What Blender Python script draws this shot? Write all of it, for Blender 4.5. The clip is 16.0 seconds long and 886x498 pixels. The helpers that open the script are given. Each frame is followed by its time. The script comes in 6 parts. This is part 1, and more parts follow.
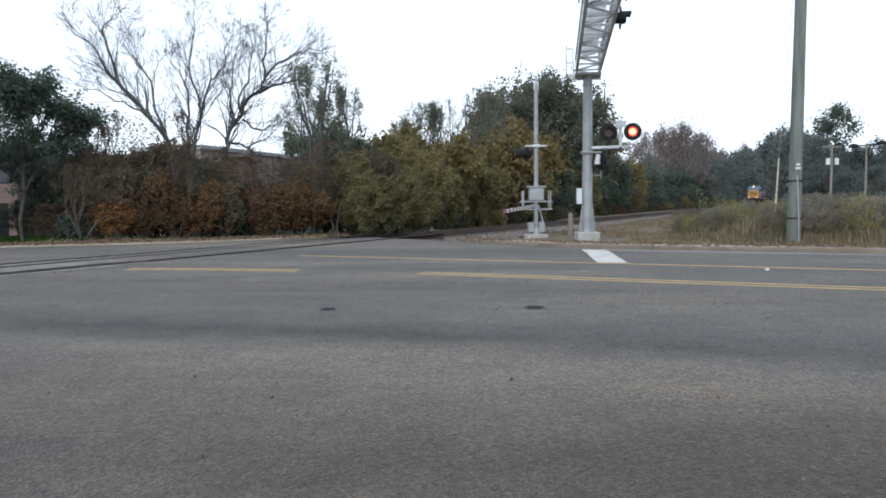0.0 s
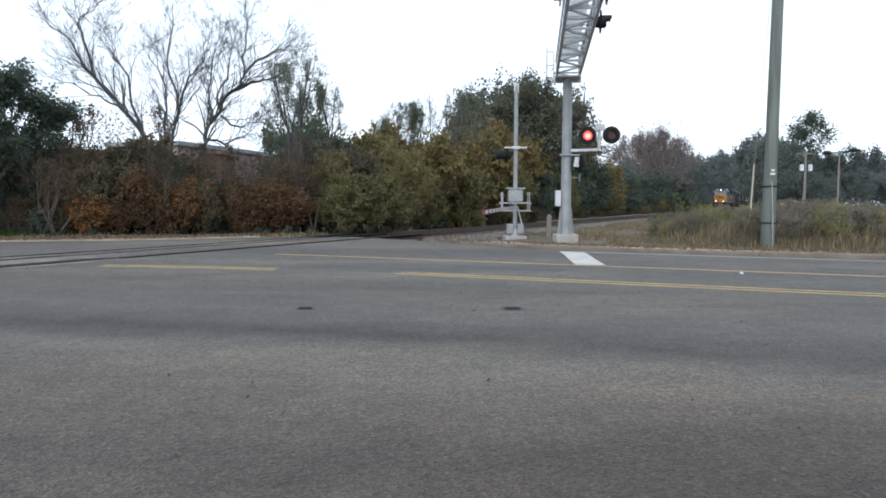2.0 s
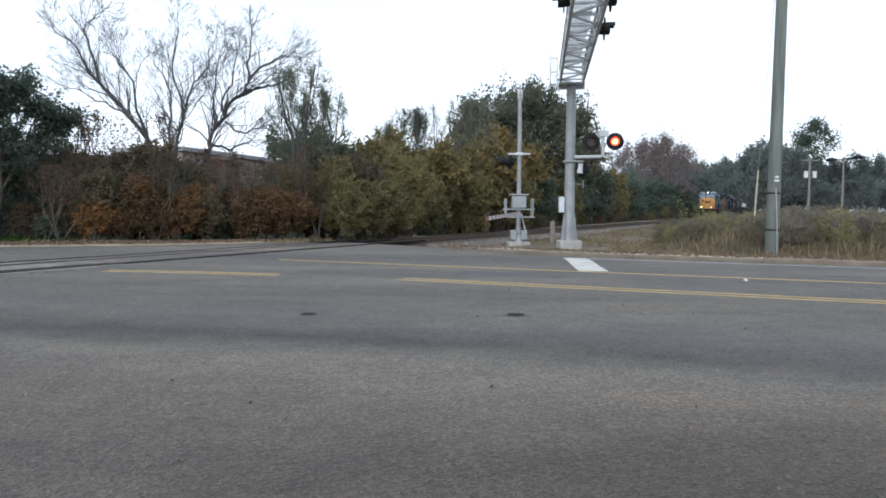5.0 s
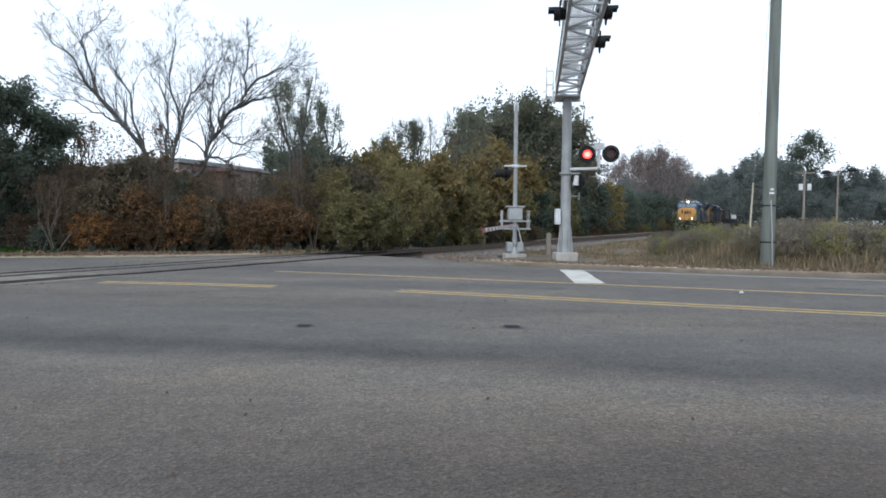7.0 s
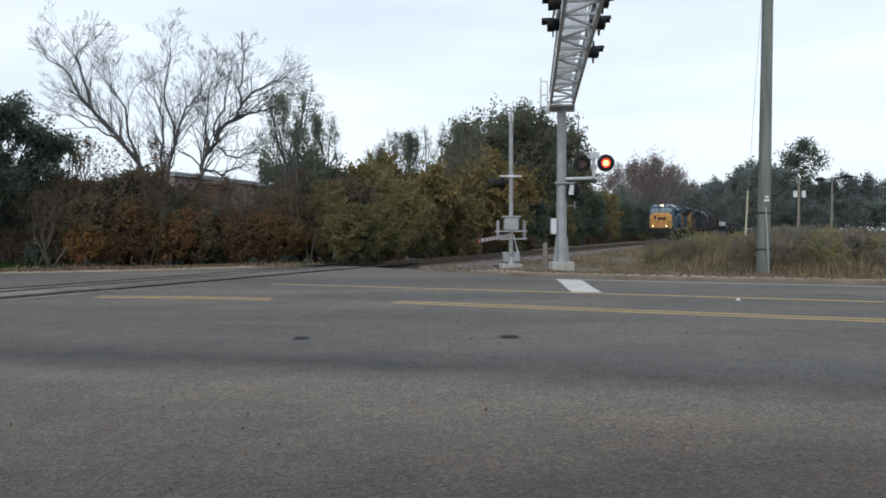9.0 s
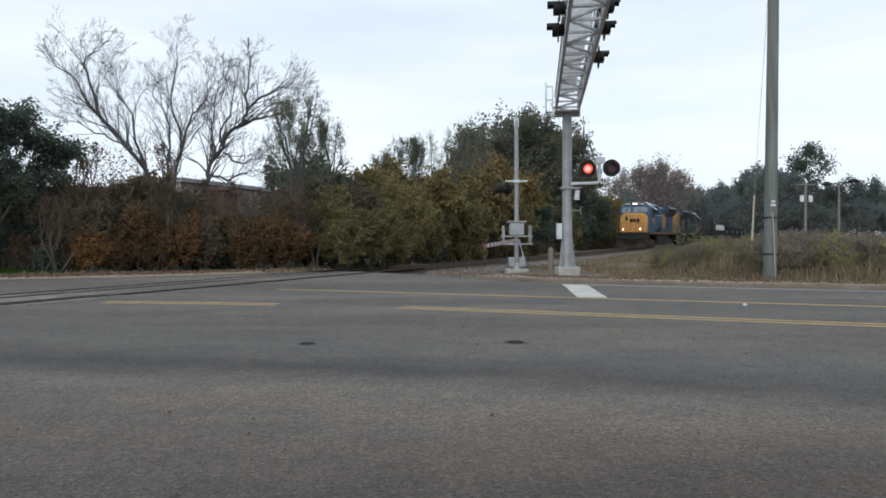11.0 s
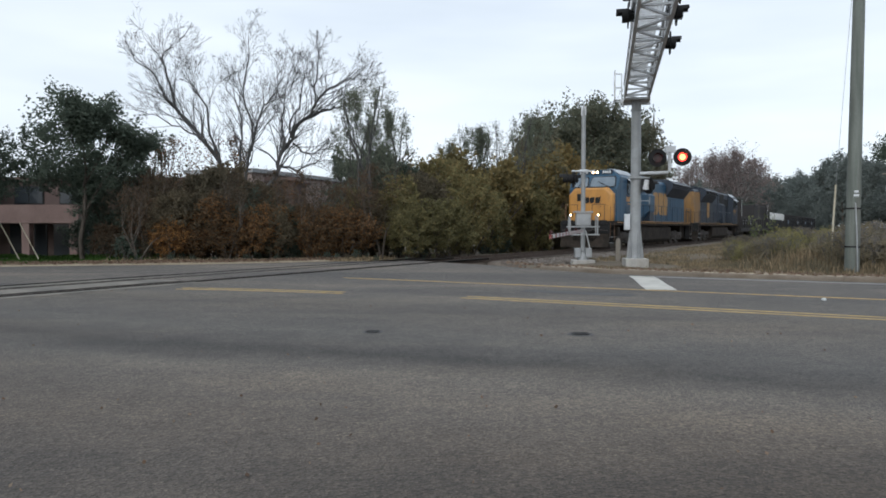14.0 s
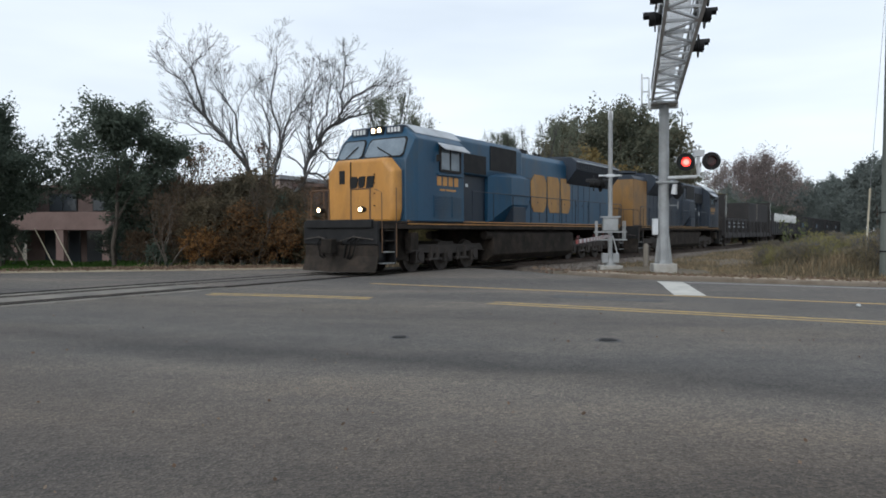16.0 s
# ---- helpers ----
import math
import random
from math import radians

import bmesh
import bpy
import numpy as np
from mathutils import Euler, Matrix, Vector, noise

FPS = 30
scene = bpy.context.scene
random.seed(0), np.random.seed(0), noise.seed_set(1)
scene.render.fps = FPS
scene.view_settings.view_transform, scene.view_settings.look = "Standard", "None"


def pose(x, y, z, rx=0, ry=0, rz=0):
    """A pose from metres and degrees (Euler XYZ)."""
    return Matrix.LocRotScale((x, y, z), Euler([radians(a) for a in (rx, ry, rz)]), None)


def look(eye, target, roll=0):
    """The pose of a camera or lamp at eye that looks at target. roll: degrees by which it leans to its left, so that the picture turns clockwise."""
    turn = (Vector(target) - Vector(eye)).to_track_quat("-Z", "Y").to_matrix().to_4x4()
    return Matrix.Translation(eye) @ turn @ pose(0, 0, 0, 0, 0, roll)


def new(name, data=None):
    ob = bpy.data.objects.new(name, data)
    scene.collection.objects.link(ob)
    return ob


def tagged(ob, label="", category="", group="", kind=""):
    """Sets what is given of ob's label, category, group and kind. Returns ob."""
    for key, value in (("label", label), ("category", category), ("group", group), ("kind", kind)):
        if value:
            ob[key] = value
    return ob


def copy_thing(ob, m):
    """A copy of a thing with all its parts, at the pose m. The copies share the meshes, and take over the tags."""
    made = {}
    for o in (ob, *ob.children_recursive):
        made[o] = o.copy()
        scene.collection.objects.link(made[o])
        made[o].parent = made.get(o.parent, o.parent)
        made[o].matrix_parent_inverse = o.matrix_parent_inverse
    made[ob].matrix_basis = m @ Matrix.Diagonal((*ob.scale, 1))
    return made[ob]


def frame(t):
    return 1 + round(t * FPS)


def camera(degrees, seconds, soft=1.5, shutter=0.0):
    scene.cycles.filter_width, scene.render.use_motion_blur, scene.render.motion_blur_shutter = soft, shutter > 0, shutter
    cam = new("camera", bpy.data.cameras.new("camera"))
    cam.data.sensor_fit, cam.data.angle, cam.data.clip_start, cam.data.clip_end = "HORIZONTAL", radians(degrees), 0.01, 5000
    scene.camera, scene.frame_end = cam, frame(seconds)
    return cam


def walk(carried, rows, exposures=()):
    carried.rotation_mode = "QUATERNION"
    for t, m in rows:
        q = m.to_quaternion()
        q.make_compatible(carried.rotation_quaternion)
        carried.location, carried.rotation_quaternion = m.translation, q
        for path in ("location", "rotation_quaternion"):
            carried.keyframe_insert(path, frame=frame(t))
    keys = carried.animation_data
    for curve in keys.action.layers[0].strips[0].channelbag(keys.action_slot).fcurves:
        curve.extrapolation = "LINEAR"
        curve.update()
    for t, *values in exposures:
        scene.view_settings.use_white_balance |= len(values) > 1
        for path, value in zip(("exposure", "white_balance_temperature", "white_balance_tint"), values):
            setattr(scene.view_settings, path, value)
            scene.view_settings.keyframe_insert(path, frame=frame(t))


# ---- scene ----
# ---- camera: seated eye height, turning only ----
cam = camera(64.0, 16.0, soft=1.75)
EYE = 1.3
PATH = [
    (0, 0.208, -3.739, 0.562), (0.5, -0.436, -3.687, 0.397), (1, -0.875, -4.127, 0), (1.5, -1.521, -3.817, -0.231),
    (2, -1.462, -3.716, -0.253), (2.5, -1.273, -3.529, -0.214), (3, -1.145, -3.603, -0.187), (3.5, -0.933, -3.724, -0.31),
    (4, -1.23, -3.306, -0.409), (6.5, -1.085, -3.148, -0.312), (7, -1.478, -2.278, -0.469), (7.5, -1.039, -1.495, -0.032),
    (8, -1.347, -1.442, -0.095), (8.5, -1.544, -1.213, 0.089), (9, -1.785, -1.406, 0.153), (11.5, -0.908, -0.937, 0.297),
    (12, -0.011, -1.036, 0.421), (12.5, 1.134, -1.455, 0.406), (13, 1.412, -1.673, -0.003), (13.5, 3.085, -1.639, -0.093),
    (14, 3.9, -1.778, -0.026), (14.5, 5.423, -1.637, 0.05), (15, 5.629, -1.544, 0.095), (15.5, 5.889, -1.519, -0.037),
    (16, 6, -1.325, 0.15),
]
walk(cam, [(t, pose(0, 0, EYE, 90 + p, r, y)) for t, y, p, r in PATH],
     exposures=[(0.0, 0.52, 5850, 8), (4.0, 0.52, 5850, 8), (7.2, 0.48, 5850, 8), (8.0, 0.32, 5900, 8), (8.6, 0.18, 6000, 8), (9.0, 0.14, 6050, 8), (16.0, 0.12, 6100, 8)])

# ---- sky and sun: a bright overcast afternoon ----
world = bpy.data.worlds.new("world")
scene.world = world
world.use_nodes = True
wn, wl = world.node_tree.nodes, world.node_tree.links
wn.clear()
w_out, w_bg = wn.new("ShaderNodeOutputWorld"), wn.new("ShaderNodeBackground")
w_sky = wn.new("ShaderNodeTexSky")
w_sky.sky_type, w_sky.sun_disc = "NISHITA", False
w_sky.sun_elevation, w_sky.sun_rotation = radians(28), radians(200)
w_scale = wn.new("ShaderNodeVectorMath")
w_scale.operation = "SCALE"
w_scale.inputs["Scale"].default_value = 0.09
w_tc, w_map, w_noise = wn.new("ShaderNodeTexCoord"), wn.new("ShaderNodeMapping"), wn.new("ShaderNodeTexNoise")
w_map.inputs["Scale"].default_value = (1.0, 1.0, 5.0)
w_noise.inputs["Scale"].default_value, w_noise.inputs["Detail"].default_value = 1.6, 4.0
w_ramp = wn.new("ShaderNodeValToRGB")
w_ramp.color_ramp.elements[0].position, w_ramp.color_ramp.elements[0].color = 0.3, (0.74, 0.79, 0.85, 1)
w_ramp.color_ramp.elements[1].position, w_ramp.color_ramp.elements[1].color = 0.70, (1.0, 1.03, 1.07, 1)
w_mix = wn.new("ShaderNodeMixRGB")
w_mix.inputs[0].default_value = 0.88
wl.new(w_sky.outputs[0], w_scale.inputs[0])
wl.new(w_tc.outputs["Generated"], w_map.inputs[0])
wl.new(w_map.outputs[0], w_noise.inputs["Vector"])
wl.new(w_noise.outputs["Fac"], w_ramp.inputs[0])
wl.new(w_scale.outputs[0], w_mix.inputs[1])
wl.new(w_ramp.outputs[0], w_mix.inputs[2])
wl.new(w_mix.outputs[0], w_bg.inputs[0])
wl.new(w_bg.outputs[0], w_out.inputs[0])
w_bg.inputs[1].default_value = 1.0
sun = new("sun", bpy.data.lights.new("sun", "SUN"))
sun.data.energy, sun.data.angle, sun.data.color = 1.55, radians(40), (1.0, 0.97, 0.92)
sun.matrix_world = look((-10, -20, 17), (0, 10, 0))


# ---- materials ----
def bsdf(name, rough=0.6, metal=0.0, spec=0.5):
    m = bpy.data.materials.new(name)
    m.use_nodes = True
    b = m.node_tree.nodes["Principled BSDF"]
    b.inputs["Roughness"].default_value = rough
    b.inputs["Metallic"].default_value = metal
    b.inputs["Specular IOR Level"].default_value = spec
    return m, m.node_tree.nodes, m.node_tree.links, b


def noise_node(n, l, scale, detail=5.0, rough=0.6, stretch=None, coords="Object"):
    tc, tex = n.new("ShaderNodeTexCoord"), n.new("ShaderNodeTexNoise")
    tex.inputs["Scale"].default_value, tex.inputs["Detail"].default_value = scale, detail
    tex.inputs["Roughness"].default_value = rough
    if stretch:
        mp = n.new("ShaderNodeMapping")
        mp.inputs["Scale"].default_value = stretch
        l.new(tc.outputs[coords], mp.inputs[0])
        l.new(mp.outputs[0], tex.inputs["Vector"])
    else:
        l.new(tc.outputs[coords], tex.inputs["Vector"])
    return tex.outputs["Fac"]


def ramp(n, l, fac, stops):
    r = n.new("ShaderNodeValToRGB")
    els = r.color_ramp.elements
    while len(els) < len(stops):
        els.new(0.5)
    for e, (p, c) in zip(els, stops):
        e.position, e.color = p, (*c, 1)
    l.new(fac, r.inputs[0])
    return r.outputs[0]


def blend(n, l, fac, a, b, mode="MIX"):
    m = n.new("ShaderNodeMixRGB")
    m.blend_type = mode
    for sock, v in zip(m.inputs, (fac, a, b)):
        if isinstance(v, (int, float)):
            sock.default_value = v
        elif isinstance(v, tuple):
            sock.default_value = (*v, 1)
        else:
            l.new(v, sock)
    return m.outputs[0]


def bumped(n, l, b, fac, strength=0.3, dist=0.01):
    bp = n.new("ShaderNodeBump")
    bp.inputs["Strength"].default_value, bp.inputs["Distance"].default_value = strength, dist
    l.new(fac, bp.inputs["Height"])
    l.new(bp.outputs[0], b.inputs["Normal"])


def surface(name, c1, c2, scale=3.0, rough=0.6, metal=0.0, dirt=None, dirt_scale=0.8, bump=0.15, grain=60.0, spec=0.4, stretch=None):
    """Two tones in broad patches, fine grain, and an optional dirt tone in stains."""
    m, n, l, b = bsdf(name, rough, metal, spec)
    col = ramp(n, l, noise_node(n, l, scale, stretch=stretch), [(0.35, c1), (0.68, c2)])
    fine = noise_node(n, l, grain, 3.0)
    col = blend(n, l, 0.35, col, ramp(n, l, fine, [(0.3, (0.55, 0.55, 0.55)), (0.7, (1.0, 1.0, 1.0))]), "MULTIPLY")
    if dirt:
        mask = ramp(n, l, noise_node(n, l, dirt_scale, 6.0, 0.7, stretch), [(0.48, (0, 0, 0)), (0.72, (0.8, 0.8, 0.8))])
        col = blend(n, l, mask, col, dirt)
    l.new(col, b.inputs["Base Color"])
    bumped(n, l, b, fine, bump, 0.01)
    return m


def leaf_material(name, tones, shine=0.08):
    """Leaves: tone by leaf and by plant, a little light through them."""
    m, n, l, b = bsdf(name, 0.85, 0.0, shine)
    geo, info = n.new("ShaderNodeNewGeometry"), n.new("ShaderNodeObjectInfo")
    mixv = n.new("ShaderNodeMath")
    mixv.operation = "MULTIPLY_ADD"
    mixv.inputs[1].default_value = 0.62
    sh = n.new("ShaderNodeMath")
    sh.operation = "MULTIPLY"
    sh.inputs[1].default_value = 0.38
    l.new(info.outputs["Random"], sh.inputs[0])
    l.new(geo.outputs["Random Per Island"], mixv.inputs[0])
    l.new(sh.outputs[0], mixv.inputs[2])
    step = 1.0 / max(1, len(tones) - 1)
    col = ramp(n, l, mixv.outputs[0], [(i * step, c) for i, c in enumerate(tones)])
    l.new(col, b.inputs["Base Color"])
    tr, mx, out = n.new("ShaderNodeBsdfTranslucent"), n.new("ShaderNodeMixShader"), n["Material Output"]
    l.new(col, tr.inputs[0])
    mx.inputs[0].default_value = 0.4
    l.new(b.outputs[0], mx.inputs[1])
    l.new(tr.outputs[0], mx.inputs[2])
    l.new(mx.outputs[0], out.inputs[0])
    return m


def glow(name, colour, strength):
    m, n, l, b = bsdf(name, 0.3)
    b.inputs["Base Color"].default_value = (*colour, 1)
    b.inputs["Emission Color"].default_value = (*colour, 1)
    b.inputs["Emission Strength"].default_value = strength
    return m


def asphalt_material():
    """Grey-brown asphalt: darker wheel paths along the lanes, fine stones, pale chips, thin cracks."""
    m, n, l, b = bsdf("asphalt", 0.85, 0.0, 0.3)
    broad = noise_node(n, l, 0.30, 5.0, 0.6, (0.3, 1.0, 1.0))
    col = ramp(n, l, broad, [(0.34, (0.070, 0.067, 0.065)), (0.5, (0.100, 0.092, 0.085)), (0.66, (0.145, 0.126, 0.107))])
    tc = n.new("ShaderNodeTexCoord")
    wob = n.new("ShaderNodeTexNoise")
    wob.inputs["Scale"].default_value, wob.inputs["Detail"].default_value = 0.35, 5.0
    l.new(tc.outputs["Object"], wob.inputs["Vector"])
    # distance across the road, wavering a little
    across, waver = n.new("ShaderNodeVectorMath"), n.new("ShaderNodeMath")
    across.operation = "DOT_PRODUCT"
    across.inputs[1].default_value = (0.28, 0.96, 0.0)
    l.new(tc.outputs["Object"], across.inputs[0])
    waver.operation = "MULTIPLY_ADD"
    waver.inputs[1].default_value = 1.6
    l.new(wob.outputs["Fac"], waver.inputs[0])
    l.new(across.outputs["Value"], waver.inputs[2])
    unit = n.new("ShaderNodeMath")
    unit.operation = "MULTIPLY"
    unit.inputs[1].default_value = 1.0 / 20.0
    l.new(waver.outputs[0], unit.inputs[0])
    oily = (0.62, 0.63, 0.64)
    lanes = ramp(n, l, unit.outputs[0], [(0.10, (0.86, 0.82, 0.78)), (0.18, (0.94, 0.88, 0.82)), (0.24, (1.16, 1.08, 0.99)), (0.32, (1.24, 1.23, 1.20)), (0.365, oily), (0.42, (1.10, 1.13, 1.14)), (0.50, (1.26, 1.24, 1.2)), (0.555, (0.86, 0.87, 0.87)), (0.62, (1.24, 1.24, 1.22)), (0.80, (1.2, 1.2, 1.2))])
    col = blend(n, l, 0.85, col, lanes, "MULTIPLY")
    # soft-edged oval near the camera, darker towards its middle, uneven at the rim
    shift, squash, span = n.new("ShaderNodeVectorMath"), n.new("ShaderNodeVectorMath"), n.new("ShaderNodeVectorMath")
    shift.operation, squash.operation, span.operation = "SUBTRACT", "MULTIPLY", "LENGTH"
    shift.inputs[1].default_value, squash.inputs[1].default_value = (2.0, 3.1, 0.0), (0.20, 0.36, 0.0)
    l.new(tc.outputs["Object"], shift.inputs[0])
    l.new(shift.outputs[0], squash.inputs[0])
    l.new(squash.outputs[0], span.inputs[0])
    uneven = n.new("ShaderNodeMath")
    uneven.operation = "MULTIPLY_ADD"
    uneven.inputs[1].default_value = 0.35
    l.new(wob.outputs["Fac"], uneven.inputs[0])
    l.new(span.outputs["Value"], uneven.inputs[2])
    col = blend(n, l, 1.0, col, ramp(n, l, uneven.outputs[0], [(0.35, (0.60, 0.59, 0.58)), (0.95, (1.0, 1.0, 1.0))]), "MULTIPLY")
    mid = noise_node(n, l, 1.3, 6.0, 0.7)
    col = blend(n, l, 0.5, col, ramp(n, l, mid, [(0.3, (0.74, 0.74, 0.75)), (0.7, (1.12, 1.1, 1.08))]), "MULTIPLY")
    vor = n.new("ShaderNodeTexVoronoi")
    vor.inputs["Scale"].default_value = 110.0
    l.new(tc.outputs["Object"], vor.inputs["Vector"])
    stones = ramp(n, l, vor.outputs["Color"], [(0.12, (0.50, 0.50, 0.50)), (0.55, (1.0, 1.0, 1.0)), (0.90, (1.7, 1.66, 1.6))])
    col = blend(n, l, 0.75, col, stones, "MULTIPLY")
    coarse = noise_node(n, l, 17.0, 5.0, 0.8)
    col = blend(n, l, 0.4, col, ramp(n, l, coarse, [(0.34, (0.58, 0.58, 0.58)), (0.54, (1.0, 1.0, 1.0)), (0.70, (1.4, 1.36, 1.3))]), "MULTIPLY")
    grit = n.new("ShaderNodeTexVoronoi")
    grit.inputs["Scale"].default_value = 42.0
    l.new(tc.outputs["Object"], grit.inputs["Vector"])
    col = blend(n, l, 0.6, col, ramp(n, l, grit.outputs["Color"], [(0.15, (0.62, 0.62, 0.62)), (0.5, (0.97, 0.97, 0.97)), (0.85, (1.42, 1.38, 1.32))]), "MULTIPLY")
    blotch = noise_node(n, l, 2.2, 8.0, 0.75)
    col = blend(n, l, 0.35, col, ramp(n, l, blotch, [(0.36, (0.66, 0.65, 0.65)), (0.5, (0.98, 0.97, 0.96)), (0.64, (1.3, 1.26, 1.2))]), "MULTIPLY")
    chips = n.new("ShaderNodeTexVoronoi")
    chips.inputs["Scale"].default_value = 34.0
    l.new(tc.outputs["Object"], chips.inputs["Vector"])
    pale = ramp(n, l, chips.outputs["Distance"], [(0.07, (0.7, 0.7, 0.7)), (0.12, (0, 0, 0))])
    few = ramp(n, l, chips.outputs["Color"], [(0.70, (0, 0, 0)), (0.74, (1, 1, 1))])
    col = blend(n, l, blend(n, l, 1.0, pale, few, "MULTIPLY"), col, (0.30, 0.28, 0.25))
    cr = n.new("ShaderNodeTexVoronoi")
    cr.feature = "DISTANCE_TO_EDGE"
    cr.inputs["Scale"].default_value = 0.33
    warp = n.new("ShaderNodeVectorMath")
    wob2 = n.new("ShaderNodeTexNoise")
    wob2.inputs["Scale"].default_value, wob2.inputs["Detail"].default_value = 0.9, 6.0
    l.new(tc.outputs["Object"], wob2.inputs["Vector"])
    l.new(tc.outputs["Object"], warp.inputs[0])
    l.new(wob2.outputs["Color"], warp.inputs[1])
    l.new(warp.outputs[0], cr.inputs["Vector"])
    gaps = noise_node(n, l, 0.22, 3.0)
    thin = ramp(n, l, cr.outputs["Distance"], [(0.0, (1, 1, 1)), (0.006, (0, 0, 0))])
    some = ramp(n, l, gaps, [(0.54, (0, 0, 0)), (0.64, (0.55, 0.55, 0.55))])
    col = blend(n, l, blend(n, l, 1.0, thin, some, "MULTIPLY"), col, (0.045, 0.045, 0.045))
    l.new(col, b.inputs["Base Color"])
    bumped(n, l, b, grit.outputs["Distance"], 0.7, 0.012)
    return m


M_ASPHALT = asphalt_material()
M_PATCH = surface("asphalt_patch", (0.07, 0.07, 0.07), (0.10, 0.10, 0.10), 2.0, 0.9, grain=90, bump=0.3)
M_PANEL = surface("crossing_panel", (0.15, 0.14, 0.12), (0.22, 0.20, 0.17), 1.2, 0.9, dirt=(0.08, 0.075, 0.07), grain=70, bump=0.3)
M_EARTH = surface("earth", (0.095, 0.075, 0.052), (0.16, 0.13, 0.088), 0.35, 0.95, dirt=(0.07, 0.05, 0.035), dirt_scale=0.6, grain=14, bump=0.6)
M_VERGE = surface("sandy_verge", (0.30, 0.25, 0.18), (0.40, 0.34, 0.25), 0.8, 0.95, dirt=(0.17, 0.12, 0.075), dirt_scale=0.9, grain=25, bump=0.4)
M_KERB = surface("kerb_concrete", (0.14, 0.115, 0.09), (0.21, 0.175, 0.14), 1.5, 0.9, dirt=(0.10, 0.075, 0.05), grain=40)
M_CONCRETE = surface("concrete", (0.34, 0.33, 0.31), (0.45, 0.44, 0.41), 2.0, 0.85, dirt=(0.2, 0.18, 0.15), grain=50)
M_YELLOW = surface("road_yellow", (0.36, 0.25, 0.09), (0.48, 0.34, 0.13), 3.0, 0.8, dirt=(0.17, 0.15, 0.12), dirt_scale=4.0, grain=80)
M_YELLOW_OLD = surface("worn_road_yellow", (0.40, 0.27, 0.10), (0.50, 0.34, 0.13), 3.0, 0.85, dirt=(0.15, 0.14, 0.12), dirt_scale=3.0, grain=80)
M_WHITE = surface("road_white", (0.46, 0.45, 0.41), (0.58, 0.56, 0.51), 2.0, 0.75, dirt=(0.32, 0.31, 0.28), dirt_scale=3.0, grain=80)
M_WHITE_OLD = surface("worn_road_white", (0.24, 0.24, 0.24), (0.34, 0.34, 0.34), 2.0, 0.8, dirt=(0.16, 0.16, 0.16), dirt_scale=2.0, grain=80)
M_BALLAST = surface("ballast_bed", (0.13, 0.11, 0.095), (0.24, 0.21, 0.18), 6.0, 0.95, dirt=(0.08, 0.065, 0.055), grain=9, bump=0.9)
M_STONE = leaf_material("ballast_stone", [(0.10, 0.085, 0.075), (0.19, 0.165, 0.145), (0.30, 0.27, 0.24)])
M_RAIL = surface("rail_steel", (0.07, 0.048, 0.036), (0.11, 0.08, 0.062), 4.0, 0.55, 0.5, grain=30)
M_RUBBER = surface("flangeway_rubber", (0.010, 0.010, 0.010), (0.018, 0.017, 0.016), 3.0, 1.0, spec=0.05)
M_TIE = surface("creosoted_tie", (0.045, 0.036, 0.03), (0.09, 0.072, 0.06), 3.0, 0.9, grain=20, stretch=(1, 6, 1))
M_GALV = surface("galvanised_steel", (0.26, 0.27, 0.275), (0.35, 0.36, 0.365), 2.0, 0.6, 0.25, dirt=(0.20, 0.195, 0.18), grain=35, bump=0.05)
# silver lightened: glare on the truss is put into the paint colour
M_SILVER = surface("silver_paint", (0.50, 0.52, 0.54), (0.62, 0.64, 0.66), 2.0, 0.5, 0.1, dirt=(0.3, 0.29, 0.27), grain=35, bump=0.05)
M_BLACK = surface("black_paint", (0.010, 0.010, 0.011), (0.018, 0.018, 0.018), 3.0, 0.7, spec=0.25, grain=40, bump=0.05)
M_POLE = surface("weathered_pole", (0.105, 0.118, 0.105), (0.18, 0.195, 0.175), 2.0, 0.9, dirt=(0.07, 0.06, 0.05), grain=25, bump=0.5, stretch=(4, 4, 0.25))
M_WOODPOST = surface("grey_post", (0.17, 0.15, 0.125), (0.25, 0.225, 0.19), 3.0, 0.9, grain=30, stretch=(4, 4, 0.4))
M_PALEPOST = surface("pale_post", (0.42, 0.38, 0.28), (0.5, 0.46, 0.36), 3.0, 0.8)
M_REDRETRO = surface("red_stripe", (0.16, 0.03, 0.026), (0.22, 0.04, 0.035), 3.0, 0.4)
M_LENS = surface("dark_red_lens", (0.030, 0.006, 0.006), (0.045, 0.008, 0.007), 3.0, 0.25)
M_LAMP = glow("red_lamp", (1.0, 0.045, 0.03), 3.0)
M_LAMPCORE = glow("red_lamp_core", (1.0, 0.10, 0.08), 5.0)
M_LAMPCORE_B = glow("orange_lamp_core", (1.0, 0.30, 0.07), 6.0)
M_HEAD = glow("headlight_lamp", (1.0, 0.72, 0.42), 7.0)
M_NAVY = surface("engine_blue", (0.008, 0.049, 0.100), (0.012, 0.068, 0.130), 0.8, 0.45, dirt=(0.045, 0.055, 0.065), dirt_scale=0.9, grain=20, bump=0.04, stretch=(1, 1, 0.35))
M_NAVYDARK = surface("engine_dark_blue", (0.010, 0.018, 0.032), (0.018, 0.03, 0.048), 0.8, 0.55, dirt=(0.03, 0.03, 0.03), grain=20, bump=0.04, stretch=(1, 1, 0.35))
M_GOLD = surface("engine_yellow", (0.42, 0.20, 0.045), (0.52, 0.26, 0.065), 0.9, 0.45, dirt=(0.27, 0.14, 0.045), dirt_scale=2.6, grain=25, bump=0.04, stretch=(1, 1, 0.4))
